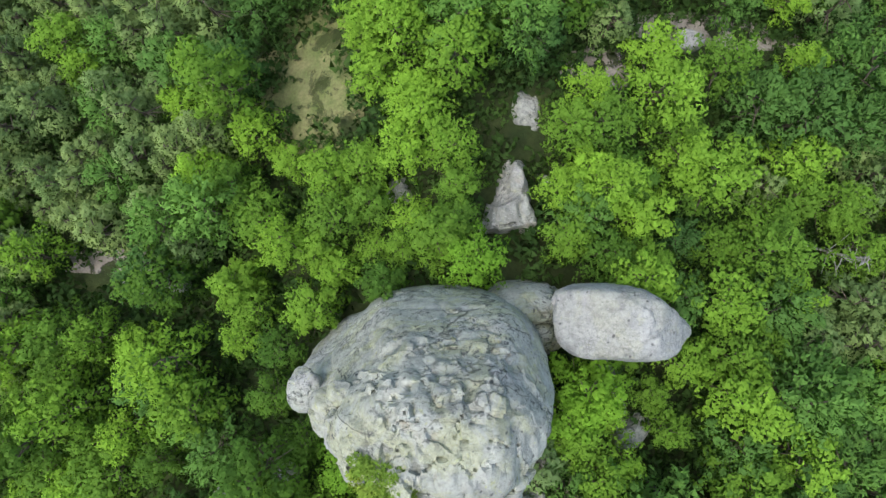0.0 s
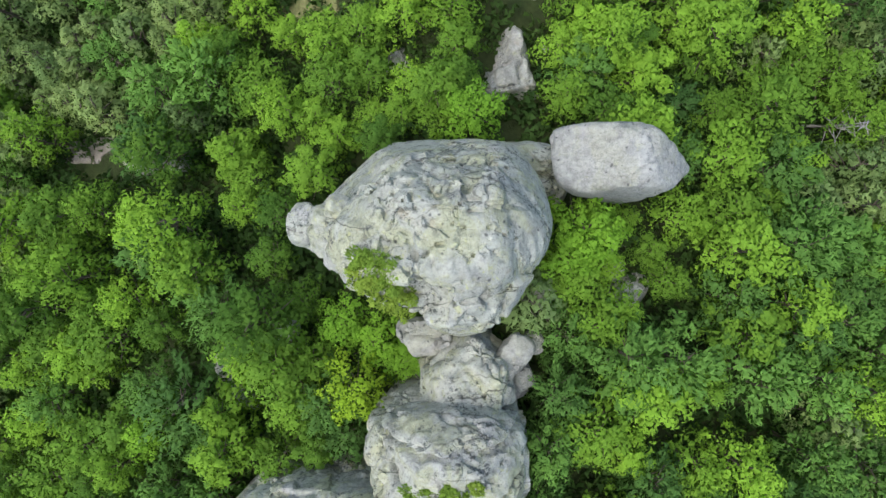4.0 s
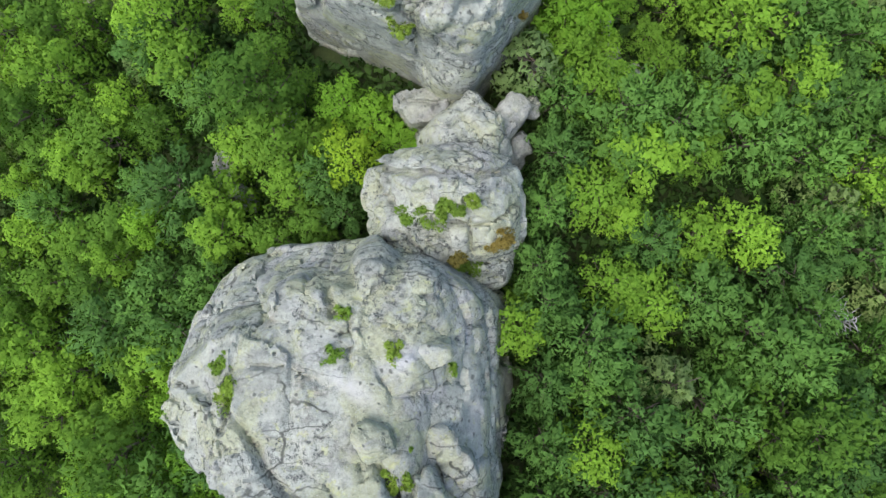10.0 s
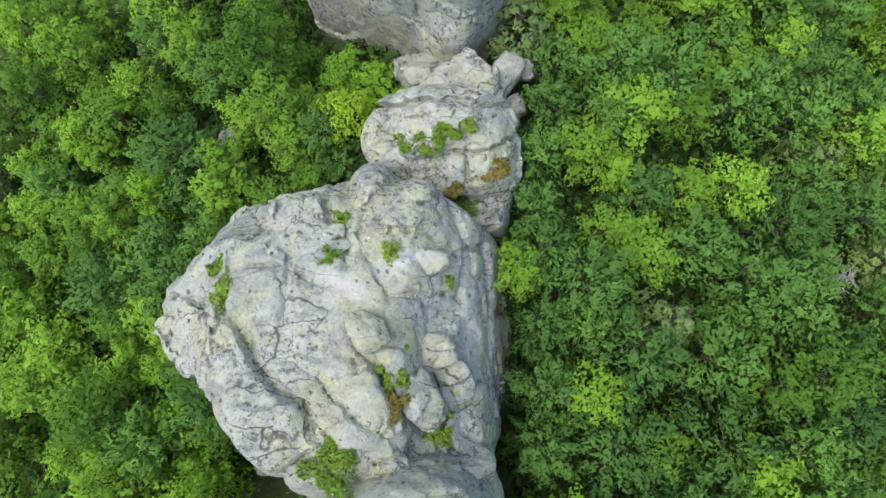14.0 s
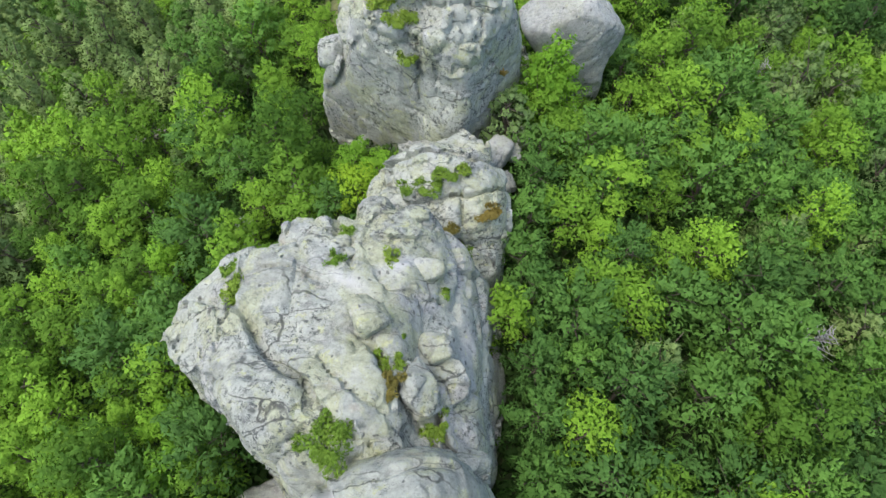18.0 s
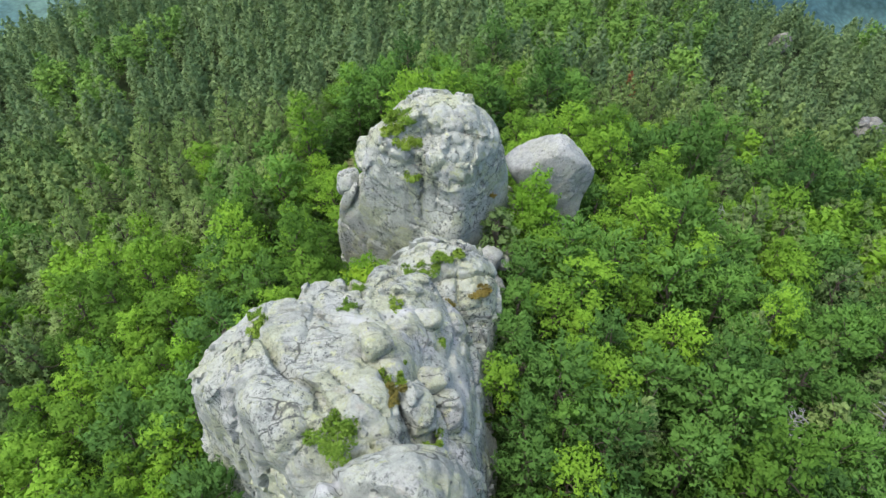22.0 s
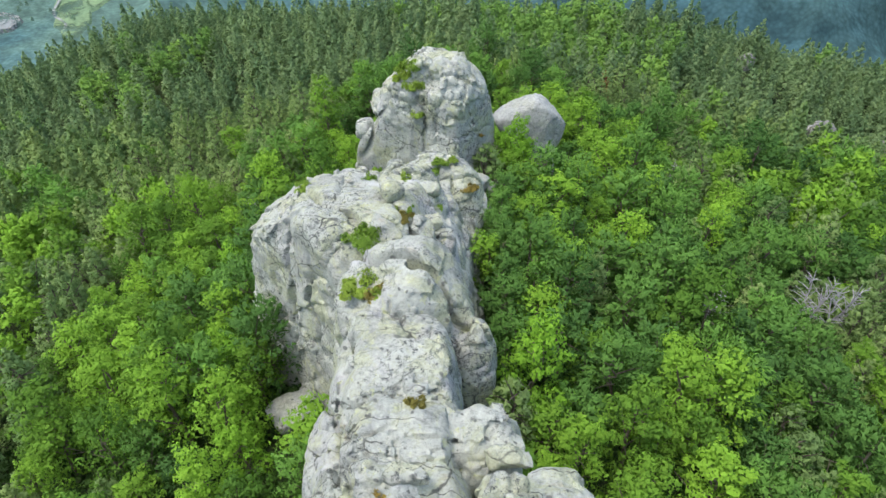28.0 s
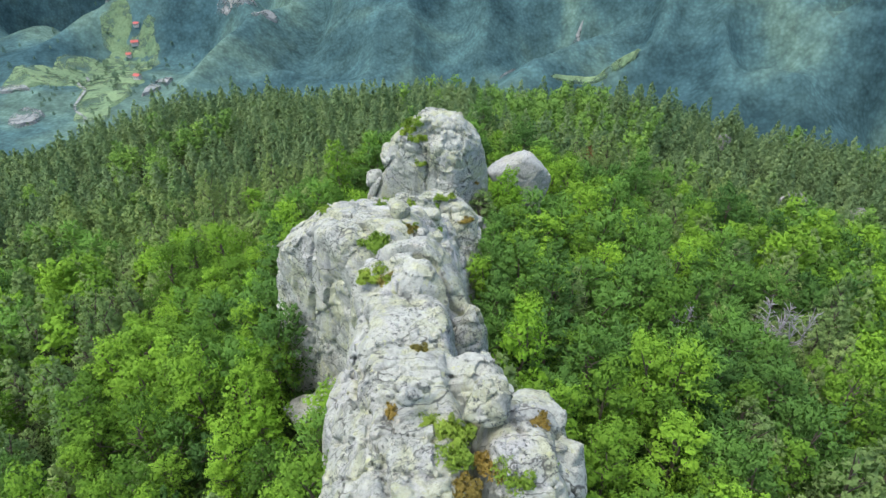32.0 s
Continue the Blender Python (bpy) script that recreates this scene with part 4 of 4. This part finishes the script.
FRESH_BEECHES = [tree_kind("beech_tree", broad_crown(80 + i, 2200, 0.27, 2.4, 7.4, 2.2, 44), FRESH, "beech with fresh bright green foliage beside the rocks", 80 + i, 8.5) for i in range(2)]
LIMIT = 290
rng = np.random.RandomState(77)


def blocked(x, y, z):
    """How near each place comes to a rock, at the height of a crown."""
    d = np.full(len(x), 99.0)
    for name, field, low, high, step, mat, label in ROCKS:
        near = (x > low[0] - 4) & (x < high[0] + 4) & (y > low[1] - 4) & (y < high[1] + 4)
        if near.any():
            for up in (3.0, 7.0):
                d[near] = np.minimum(d[near], field(np.stack([x[near], y[near], z[near] + up], 1).astype(np.float32)))
    return d


CLEARINGS = ((-12.5, 16.9, 4.8, 6.6), (26.5, 20.0, 9.2, 3.1), (7.9, 11.6, 2.4, 3.9), (-36.0, -1.4, 6.6, 2.1), (15.0, 16.4, 3.2, 2.7), (5.8, 3.4, 2.9, 3.6), (-13.6, -53.4, 2.8, 4.2), (45.2, -35.5, 3.6, 3.4), (36.3, -2.5, 1.8, 2.8), (31.0, -36.4, 1.6, 2.4), (15.4, -15.8, 1.8, 1.8), (-20.0, -22.2, 1.6, 2.0), (-29.5, -2.9, 2.4, 1.6), (-13.8, -19.2, 1.4, 1.4), (-14.8, -49.4, 3.0, 2.4), (5.6, -20.4, 2.2, 2.8), (-4.0, 5.0, 1.7, 1.8), (15.2, -10.8, 3.6, 4.6))


def scatter(x0, x1, y0, y1, gap):
    x, y = np.meshgrid(np.arange(x0, x1, gap), np.arange(y0, y1, gap * 0.88), indexing="ij")
    x = x + np.where(np.arange(x.shape[1]) % 2 == 0, 0, gap / 2)[None] + rng.uniform(-0.42, 0.42, x.shape) * gap
    y = y + rng.uniform(-0.42, 0.42, y.shape) * gap
    return x.ravel(), y.ravel()


def grow(kind, x, y, size, tall=1.0):
    return copy_thing(kind, Matrix.LocRotScale((x, y, ground_at(x, y)), Euler((0, 0, rng.rand() * 6.28)), (size, size, size * tall)))


# trees that stand out
own = []
STANDING = (
    (1, -3.6, 0.0, 0.8, 0.6), (5, -0.8, -0.4, 0.7, 0.5), (2, 1.6, 0.2, 0.7, 0.5),
    (10, 10.2, -10.8, 1.15, 1.02), (11, 9.0, -12.6, 1.05, 0.95), (10, 11.6, -11.0, 1.0, 0.9), (2, 9.4, -14.6, 0.9, 0.85), (11, 2.4, -0.9, 1.05, 0.9), (10, -21.2, -46.0, 1.1, 1.0), (11, -19.2, -50.2, 1.0, 0.95), (11, -22.8, -42.2, 1.0, 1.0), (10, -17.4, -55.6, 1.0, 0.95), (2, -0.5, 1.4, 1.1, 0.75), (5, 1.0, 2.4, 0.9, 0.7), (11, -25.8, -27.1, 0.95, 1.05), (10, 7.9, -53.5, 1.2, 1.15),
    (11, -8.4, -17.6, 0.95, 0.66), (10, -5.6, -19.2, 0.95, 0.56), (11, -3.6, -20.8, 0.75, 0.5), (2, -11.0, -20.6, 0.95, 0.8), (3, -6.2, 0.2, 0.8, 0.5), (1, -9.4, -1.6, 0.9, 0.7), (5, -14.6, -8.4, 0.9, 0.8), (2, -15.2, -12.4, 0.9, 0.8), (3, -12.2, -16.2, 0.85, 0.8),
    (0, 1.2, 5.4, 1.0, 0.8), (4, 10.2, 4.9, 1.0, 0.8), (2, 10.2, 0.8, 1.0, 0.75), (3, -2.6, 2.6, 0.95, 0.5), (7, 11.6, 2.8, 1.1, 0.8),
    (4, -3.4, 8.6, 1.1, 0.8), (1, -6.6, 4.2, 1.05, 0.7), (5, -9.8, 3.0, 1.1, 0.8), (3, 0.4, 8.8, 1.1, 0.85), (0, 12.2, 6.4, 1.1, 0.85), (2, 10.6, 10.0, 1.1, 0.85), (4, 13.4, -0.8, 1.05, 0.8), (1, 16.8, -1.4, 1.05, 0.8), (6, 19.2, -4.8, 1.05, 0.85), (0, -11.6, 0.2, 1.05, 0.7), (3, -6.8, 7.6, 1.05, 0.8), (5, 19.4, -9.6, 1.0, 0.7), (8, -9.6, -23.6, 1.05, 0.9), (2, -12.4, -24.2, 1.05, 0.85), (3, -14.2, -28.6, 1.0, 0.85),
    (2, 15.2, -9.6, 0.6, 0.5), (0, 16.8, -12.4, 0.75, 0.6), (4, 12.8, -13.6, 0.7, 0.65), (1, 17.8, -14.8, 0.8, 0.8), (5, 13.4, -16.8, 0.8, 0.8),
    (7, 9.6, -36.3, 1.25, 1.0), (6, 7.1, -26.6, 0.95, 0.95), (8, 6.6, -30.8, 0.95, 0.9), (9, 7.0, -34.0, 0.95, 0.95), (6, 6.8, -39.4, 1.0, 0.9), (8, 6.6, -43.6, 1.0, 0.95), (7, 6.4, -47.6, 1.0, 0.9), (1, 5.4, -33.4, 0.55, 0.6), (6, 8.2, -22.6, 0.95, 0.9), (9, 8.8, -18.4, 0.9, 0.8), (8, -8.2, -26.4, 0.9, 0.8), (0, -10.8, -27.4, 0.95, 0.85),
)
for k, x, y, size, tall in STANDING:
    kind = (BEECHES + HORNBEAMS + FRESH_BEECHES)[k]
    grow(kind, x, y, size, tall)
    own.append((x, y))
golden = tree_kind("field_maple", broad_crown(71, 2000, 0.27, 2.6, 6.4, 2.6, 40), YELLOW, "yellow-green maple glowing among darker trees", 71, 8)
golden.location = (-7.4, -22.6, ground_at(-7.4, -22.6))
rusty = tree_kind("dying_pine", pine_crown(72, 1000, 0.5, 2.0, 8.0, 3.0), RUST, "rust-brown dying pine on the far slope", 72, 10)
rusty.location = (34.8, 39.9, ground_at(34.8, 39.9))
own += [(-7.4, -22.6), (34.8, 39.9)]

px, py = scatter(-95, 100, -104, 42, 4.35)
pz = ground_z(px, py)
keep = blocked(px, py, pz) > 0.7
for cx, cy, a, b in CLEARINGS:
    keep &= ((px - cx) / a) ** 2 + ((py - cy) / b) ** 2 > 1
for cx, cy in own:
    keep &= np.hypot(px - cx, py - cy) > 2.1
keep &= np.abs(px) < 52 + 0.72 * np.maximum(0, py + 60)
px, py, pz = px[keep], py[keep], pz[keep]
order = np.argsort(np.maximum(np.abs(px) * 1.2, np.abs(py + 28) * 0.85))
patch = lumps(np.stack([px, py, px * 0], 1).astype(np.float32), 17, 2, 0.5, 8.0)
counts, rest = {"beech": 0, "hornbeam": 0, "pine": 0}, []
for i in order:
    x, y = px[i], py[i]
    dark = 0.25 + 0.36 * (3 < x < 30 and -56 < y < -14) + patch[i] * 0.45
    cone = -0.1 + 0.7 * (x < -20 and y > 1) + 0.5 * (x < -44 and y <= 1) + 0.45 * (x > 28) + 0.6 * (y > 26) + 0.12 * (x > 14 and y < -20) - patch[i] * 0.3
    u = rng.rand()
    kind = "pine" if u < cone else "hornbeam" if u < cone + dark else "beech"
    size, tall = rng.uniform(0.88, 1.46), rng.uniform(0.62, 1.12)
    if counts[kind] < LIMIT and abs(x) < 62:
        counts[kind] += 1
        pool = {"beech": BEECHES, "hornbeam": HORNBEAMS, "pine": PINES}[kind]
        grow(pool[rng.randint(len(pool))], x, y, size, tall)
    else:
        rest.append((kind, x, y, pz[i], size, tall))


def woods(name, rows, shapes, mat, label):
    """Many far trees in one mesh."""
    v, f, k, soft, tone = [], [], 0, [], []
    for x, y, z, size, tall in rows:
        a, b, w = shapes[rng.randint(len(shapes))]
        t = rng.rand() * 6.28
        c, s = math.cos(t) * size, math.sin(t) * size
        v.append(np.stack([a[:, 0] * c - a[:, 1] * s + x, a[:, 0] * s + a[:, 1] * c + y, a[:, 2] * size * tall + z], 1))
        c, s = math.cos(t), math.sin(t)
        soft.append(np.stack([w[:, 0] * c - w[:, 1] * s, w[:, 0] * s + w[:, 1] * c, w[:, 2]], 1))
        f.append(b + k)
        k += len(a)
        tone.append(np.full(len(a), rng.rand(), np.float32))
    me = mesh_from(name, np.concatenate(v), np.concatenate(f), True, np.concatenate(soft))
    me.attributes.new("tone", "FLOAT", "POINT").data.foreach_set("value", np.concatenate(tone))
    return tagged(part(name, me, mat), label, "woods", kind="stuff")


MID = {"beech": [broad_crown(100 + i, 760, 0.46, 2.3, 7.2, 2.4, 34) for i in range(4)], "hornbeam": [broad_crown(110 + i, 760, 0.52, 2.4, 7.4, 2.2, 40, 0.8) for i in range(4)], "pine": [pine_crown(120 + i, 760, 0.5, 2.3, 8.0, 1.8, 0.68, 0.8, 0.5) for i in range(4)]}
LEAVES = {"beech": BEECH, "hornbeam": HORNBEAM, "pine": PINE}
for kind in MID:
    rows = [r[1:] for r in rest if r[0] == kind]
    if rows:
        woods(kind + "_woods", rows, MID[kind], LEAVES[kind], "closed canopy of further " + kind + " trees")

FAR = {"beech": [broad_crown(130 + i, 440, 0.56, 2.3, 7.6, 1.6, 22) for i in range(5)], "pine": [pine_crown(140 + i, 480, 0.52, 2.0 + 0.1 * i, 9.4, 0.8, 0.8, 0.8, 0.6) for i in range(6)]}
fx, fy = scatter(-300, 300, 42, 205, 4.7)
keep = np.abs(fx) < 60 + 0.72 * (fy + 90)
for cx, cy, a, b in ((99, 55, 6.5, 8), (122, 60, 5.5, 8), (90.4, 90, 6.5, 7)):
    keep &= ((fx - cx) / a) ** 2 + ((fy - cy) / b) ** 2 > 1
fx, fy = fx[keep], fy[keep]
fz = ground_z(fx, fy)
patch = lumps(np.stack([fx, fy, fx * 0], 1).astype(np.float32), 40, 3, 0.5, 2.0)
conifer = patch * 0.8 + np.where(fx < 12, 0.95, np.where(fx < 75, 0.05, 0.35)) + rng.uniform(-0.6, 0.6, len(fx)) > 0.0
size, tall = rng.uniform(0.9, 1.45, len(fx)), rng.uniform(0.65, 1.1, len(fx))
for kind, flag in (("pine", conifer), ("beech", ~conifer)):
    woods("hill_" + kind + "_woods", np.stack([fx, fy, fz, size, tall], 1)[flag], FAR[kind], {"pine": HAZED_HILL_PINE, "beech": HILL_BEECH}[kind], "distant " + kind + " forest covering the hilltop")
for i, ob in enumerate(BEECHES + HORNBEAMS + PINES + FRESH_BEECHES):
    ob.location = (-30 + 4.4 * i, -107.5, ground_at(-30 + 4.4 * i, -107.5))


# low growth under and between the crowns
ux, uy = scatter(-52, 56, -92, 34, 2.3)
uz = ground_z(ux, uy)
keep = blocked(ux, uy, uz) > 0.3
for cx, cy, a, b in CLEARINGS[:7]:
    keep &= ((ux - cx) / (a * 0.8)) ** 2 + ((uy - cy) / (b * 0.8)) ** 2 > 1
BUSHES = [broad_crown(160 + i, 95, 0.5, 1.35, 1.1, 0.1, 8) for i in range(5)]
woods("undergrowth", np.stack([ux, uy, uz, rng.uniform(0.7, 1.4, len(ux)), rng.uniform(0.7, 1.3, len(ux))], 1)[keep], BUSHES, DARKENED_LEAF, "low shrubs filling the gaps under the canopy")


def dead_tree(x, y, height, seed, lean=0.0):
    root = new("dead_tree")
    pieces = trunk_pieces(seed, height, 0.17, 34, 2.8, 6)
    part("trunk", mesh_from("trunk", *pieces[0]), DEADWOOD, root)
    for piece in pieces[1:]:
        part("branch", mesh_from("branch", *piece), DEADWOOD, root)
    root.matrix_world = pose(x, y, ground_at(x, y), lean, lean * 0.5, 0)
    return tagged(root, "bare bleached dead tree standing among green crowns", "tree", group="dead trees")


for i, (x, y, h, lean) in enumerate(((36.3, -0.3, 10.0, 10), (31.0, -34.6, 8.5, 12), (45.5, -32.6, 11.5, 5), (43.6, -33.6, 11.0, -6), (48.5, -31.5, 11.5, 8), (47.0, -33.8, 10.5, -4))):
    dead_tree(x, y, h, 200 + i, lean)

# ---- plants on the rocks ----


def top_of(x, y, high=34.0):
    """The height of the rock below a place."""
    z = np.arange(high, 4.0, -0.06, dtype=np.float32)
    P = np.stack([np.full(len(z), x), np.full(len(z), y), z], 1).astype(np.float32)
    d = np.min([field(P) for name, field, low, high_, step, mat, label in ROCKS if low[0] < x < high_[0] and low[1] < y < high_[1]], axis=0)
    return float(z[np.argmax(d < 0)])


def tuft(name, x, y, radius, height, mat, seed, label, leaves=0, length=0.2):
    r = np.random.RandomState(seed)
    n = leaves or int(560 * radius * radius + 160)
    k = r.randint(9, 16)
    c = np.clip(r.normal(size=(k, 2)), -1.6, 1.6) * radius * 0.42
    pick = r.randint(k, size=n)
    q = np.sqrt(r.rand(n)) * radius * r.uniform(0.16, 0.46, k)[pick]
    a = r.rand(n) * 6.283
    h = height * r.uniform(0.3, 1.25, k)[pick] * np.clip(1 - (q / radius / 0.5) ** 2, 0.05, 1) * r.uniform(0.15, 1.0, n)
    p = np.stack([c[pick, 0] + np.cos(a) * q, c[pick, 1] + np.sin(a) * q, h], 1)
    v, f, soft = sprays(r, p, unit(p + np.array([0, 0, 0.5])), length * 1.15, length * 0.7, unit(p * 0.5 + r.normal(size=p.shape) * 0.35 + np.array([0, 0, 0.6])), 0.9)
    ob = tagged(part(name, mesh_from(name, v, f, True, soft), mat), label, "shrub")
    ob.location = (x, y, top_of(x, y) - 0.1)
    return ob


TUFTS = (
    (-3.3, -35.4, 0.62, 0.8, 0), (-12.5, -37.5, 0.9, 0.8, 0), (-13.2, -35.9, 0.6, 0.4, 0), (-6.3, -46.6, 1.45, 1.0, 0), (-5.5, -53.1, 1.5, 0.7, 0), (-6.4, -52.6, 0.9, 0.6, 0), (-4.6, -53.6, 0.8, 0.5, 1),
    (-1.0, -27.2, 0.9, 0.6, 0), (0.2, -26.8, 0.8, 0.6, 0), (-2.6, -27.4, 0.6, 0.5, 0), (1.4, -26.6, 0.5, 0.4, 0), (3.4, -29.0, 0.8, 0.3, 1), (1.4, -30.6, 1.1, 0.8, 0), (0.6, -30.0, 0.7, 0.5, 1),
    (-4.2, -13.6, 1.1, 0.8, 0), (-3.2, -14.4, 1.2, 0.9, 0), (-2.6, -15.4, 0.8, 0.6, 0), (-5.0, -12.9, 0.8, 0.5, 0), (5.4, -13.4, 0.4, 0.3, 1), (-4.4, -12.2, 1.0, 0.9, 0), (-3.6, -12.9, 1.1, 0.8, 0),
    (-3.2, -42.4, 0.8, 0.5, 0), (-3.0, -43.8, 0.7, 0.4, 1), (-2.9, -40.6, 0.5, 0.3, 0), (-0.9, -45.2, 0.9, 0.7, 0), (0.4, -43.4, 0.7, 0.6, 0), (-6.1, -33.2, 0.5, 0.4, 0), (-6.8, -35.4, 0.6, 0.4, 0), (0.1, -36.8, 0.4, 0.3, 0),
    (0.5, -72.8, 0.9, 0.9, 0), (-0.4, -72.2, 0.7, 0.7, 0), (1.3, -73.6, 1.1, 1.2, 0), (1.0, -75.2, 1.1, 1.1, 0), (2.1, -74.9, 1.0, 0.6, 1), (1.3, -76.6, 1.0, 0.6, 1), (1.0, -78.2, 0.9, 0.6, 1), (4.2, -75.8, 1.1, 0.9, 0), (3.2, -75.0, 0.9, 0.5, 1), (4.0, -77.6, 0.7, 0.4, 0), (6.2, -71.9, 0.6, 0.3, 1), (-2.9, -70.6, 0.6, 0.4, 1), (6.6, -75.0, 0.4, 0.3, 0), (-1.4, -64.2, 0.5, 0.2, 1),
)
for i, (x, y, r, h, dry) in enumerate(TUFTS):
    tuft("moss_cushion" if dry else "ledge_shrub", x, y, r * 1.3, h * 1.15, MOSS if dry else HERB, 300 + i, "dry ochre moss growing in a rock crevice" if dry else "small green shrub rooted in a rock crevice")

# ---- open ground ----


def clearing(name, x, y, a, b, mat, label, lift=0.12, turn=0.0, category="clearing"):
    n, rings = 28, 6
    t = np.arange(n) / n * 2 * math.pi
    wob = 1 + 0.12 * np.sin(2 * t + x) + 0.08 * np.sin(3 * t + y) + 0.05 * np.sin(7 * t + x)
    k = np.repeat(np.arange(1, rings + 1) / rings, n)
    u, v = np.tile(np.cos(t) * a * wob, rings) * k, np.tile(np.sin(t) * b * wob, rings) * k
    c, s = math.cos(radians(turn)), math.sin(radians(turn))
    px, py = np.concatenate([[x], x + u * c - v * s]), np.concatenate([[y], y + u * s + v * c])
    pts = np.column_stack([px, py, ground_z(px, py) + lift])
    pts[-n:, 2] -= lift * 2
    bm = bmesh.new()
    vs = [bm.verts.new(p) for p in pts]
    for j in range(n):
        bm.faces.new((vs[0], vs[1 + j], vs[1 + (j + 1) % n]))
        for r in range(rings - 1):
            q = 1 + r * n
            bm.faces.new((vs[q + j], vs[q + n + j], vs[q + n + (j + 1) % n], vs[q + (j + 1) % n]))
    me = bpy.data.meshes.new(name)
    bm.to_mesh(me)
    bm.free()
    return tagged(part(name, me, mat), label, category, kind="structure")


clearing("meadow", -13.0, 17.8, 7.5, 9.0, GRASS, "pale grassy clearing among the trees")
clearing("gravel_path", 27.0, 21.6, 10.5, 2.2, GRAVEL, "bare pale gravel and rock patch")
clearing("gravel_path", -37.0, -0.4, 8.0, 1.8, GRAVEL, "bare brownish path through the trees")
clearing("gravel_path", 14.8, 17.0, 3.6, 2.8, GRAVEL, "bare brownish earth among the trees")

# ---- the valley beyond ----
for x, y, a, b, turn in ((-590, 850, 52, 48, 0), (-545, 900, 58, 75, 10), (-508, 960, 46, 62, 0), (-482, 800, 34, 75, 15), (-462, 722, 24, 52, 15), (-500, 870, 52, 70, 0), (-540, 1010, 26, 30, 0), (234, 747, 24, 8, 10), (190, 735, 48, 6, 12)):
    clearing("valley_meadow", x, y, a, b, HAZED_MEADOW, "pale green meadow on the valley floor", 2.5, turn, "meadow")
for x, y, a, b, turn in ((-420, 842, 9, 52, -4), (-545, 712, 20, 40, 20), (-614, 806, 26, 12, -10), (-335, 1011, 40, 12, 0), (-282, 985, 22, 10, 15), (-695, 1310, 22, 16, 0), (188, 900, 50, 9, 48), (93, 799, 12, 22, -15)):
    clearing("scree_slope", x, y, a, b, HAZED_SCREE, "bare pale scree on the wooded slope", 4.0, turn, "scree")


def ribbon(name, points, width, mat, label):
    pts = np.array(points, float)
    s = np.linspace(0, len(pts) - 1, 40)
    x, y = np.interp(s, np.arange(len(pts)), pts[:, 0]), np.interp(s, np.arange(len(pts)), pts[:, 1])
    x += np.sin(s * 4.0) * 5
    dx, dy = np.gradient(x), np.gradient(y)
    q = np.hypot(dx, dy)
    ax, ay = -dy / q * width / 2, dx / q * width / 2
    v = np.concatenate([np.column_stack([x + ax, y + ay, ground_z(x, y) + 5]), np.column_stack([x - ax, y - ay, ground_z(x, y) + 5])])
    k = np.arange(39)
    return tagged(part(name, mesh_from(name, v, np.stack([k, k + 40, k + 41, k + 1], 1)), mat), label, "road", kind="structure")


ribbon("valley_road", ((-548, 890), (-530, 840), (-510, 798), (-483, 726), (-455, 686)), 3.5, HAZED_SCREE, "pale dirt road winding through the valley meadow")


def house(x, y, length, depth, height, turn):
    root = new("house")
    w, d, h = length / 2, depth / 2, height
    bm = bmesh.new()
    a = [bm.verts.new(p) for p in ((-w, -d, -2), (w, -d, -2), (w, d, -2), (-w, d, -2), (-w, -d, h), (w, -d, h), (w, d, h), (-w, d, h), (-w, 0, h + d * 0.7), (w, 0, h + d * 0.7))]
    for f in ((0, 1, 5, 4), (2, 3, 7, 6), (1, 2, 6, 9, 5), (3, 0, 4, 8, 7)):
        bm.faces.new([a[i] for i in f])
    me = bpy.data.meshes.new("wall")
    bm.to_mesh(me)
    bm.free()
    part("wall", me, PLASTER, root)
    e, top = 0.6, h + d * 0.7 + 0.25
    low = h - e * 0.7 + 0.25
    v = [(-w - e, -d - e, low), (w + e, -d - e, low), (w + e, 0, top), (-w - e, 0, top), (-w - e, d + e, low), (w + e, d + e, low)]
    v += [(p[0], p[1], p[2] + 0.3) for p in v]
    f = [(6, 7, 8, 9), (9, 8, 11, 10), (0, 3, 2, 1), (3, 4, 5, 2), (0, 1, 7, 6), (4, 10, 11, 5), (0, 6, 9, 3), (3, 9, 10, 4), (1, 2, 8, 7), (2, 5, 11, 8)]
    part("roof", mesh_from("roof", v, f, False), RED_TILE, root, "red tiled gable roof")
    for k in (-0.45, 0.1, 0.5):
        bm = bmesh.new()
        bmesh.ops.create_cube(bm, size=1, matrix=Matrix.Translation((k * w, -d - 0.03, h * 0.55)) @ Matrix.Diagonal((1.1, 0.12, 1.4, 1)))
        me = bpy.data.meshes.new("window")
        bm.to_mesh(me)
        bm.free()
        part("window", me, BARK, root)
    root.matrix_world = pose(x, y, ground_at(x, y) + 4, 0, 0, turn)
    return tagged(root, "white house with a red tiled roof in the valley", "house", group="valley houses")


for row in ((-510, 996, 11, 7, 4.5, 25), (-518, 982, 8, 6, 4, 10), (-456, 862, 10, 7, 4.5, -20), (-507, 1012, 8, 6, 4, 0)):
    house(*row)
r2 = np.random.RandomState(9)
vx, vy = r2.normal(-515, 62, 100), r2.normal(870, 85, 100)
woods("valley_trees", np.stack([vx, vy, ground_z(vx, vy) + 2, r2.uniform(0.7, 1.3, 100), r2.uniform(0.7, 1.0, 100)], 1), FAR["beech"], HAZED_TREES, "scattered dark trees on the valley meadow")
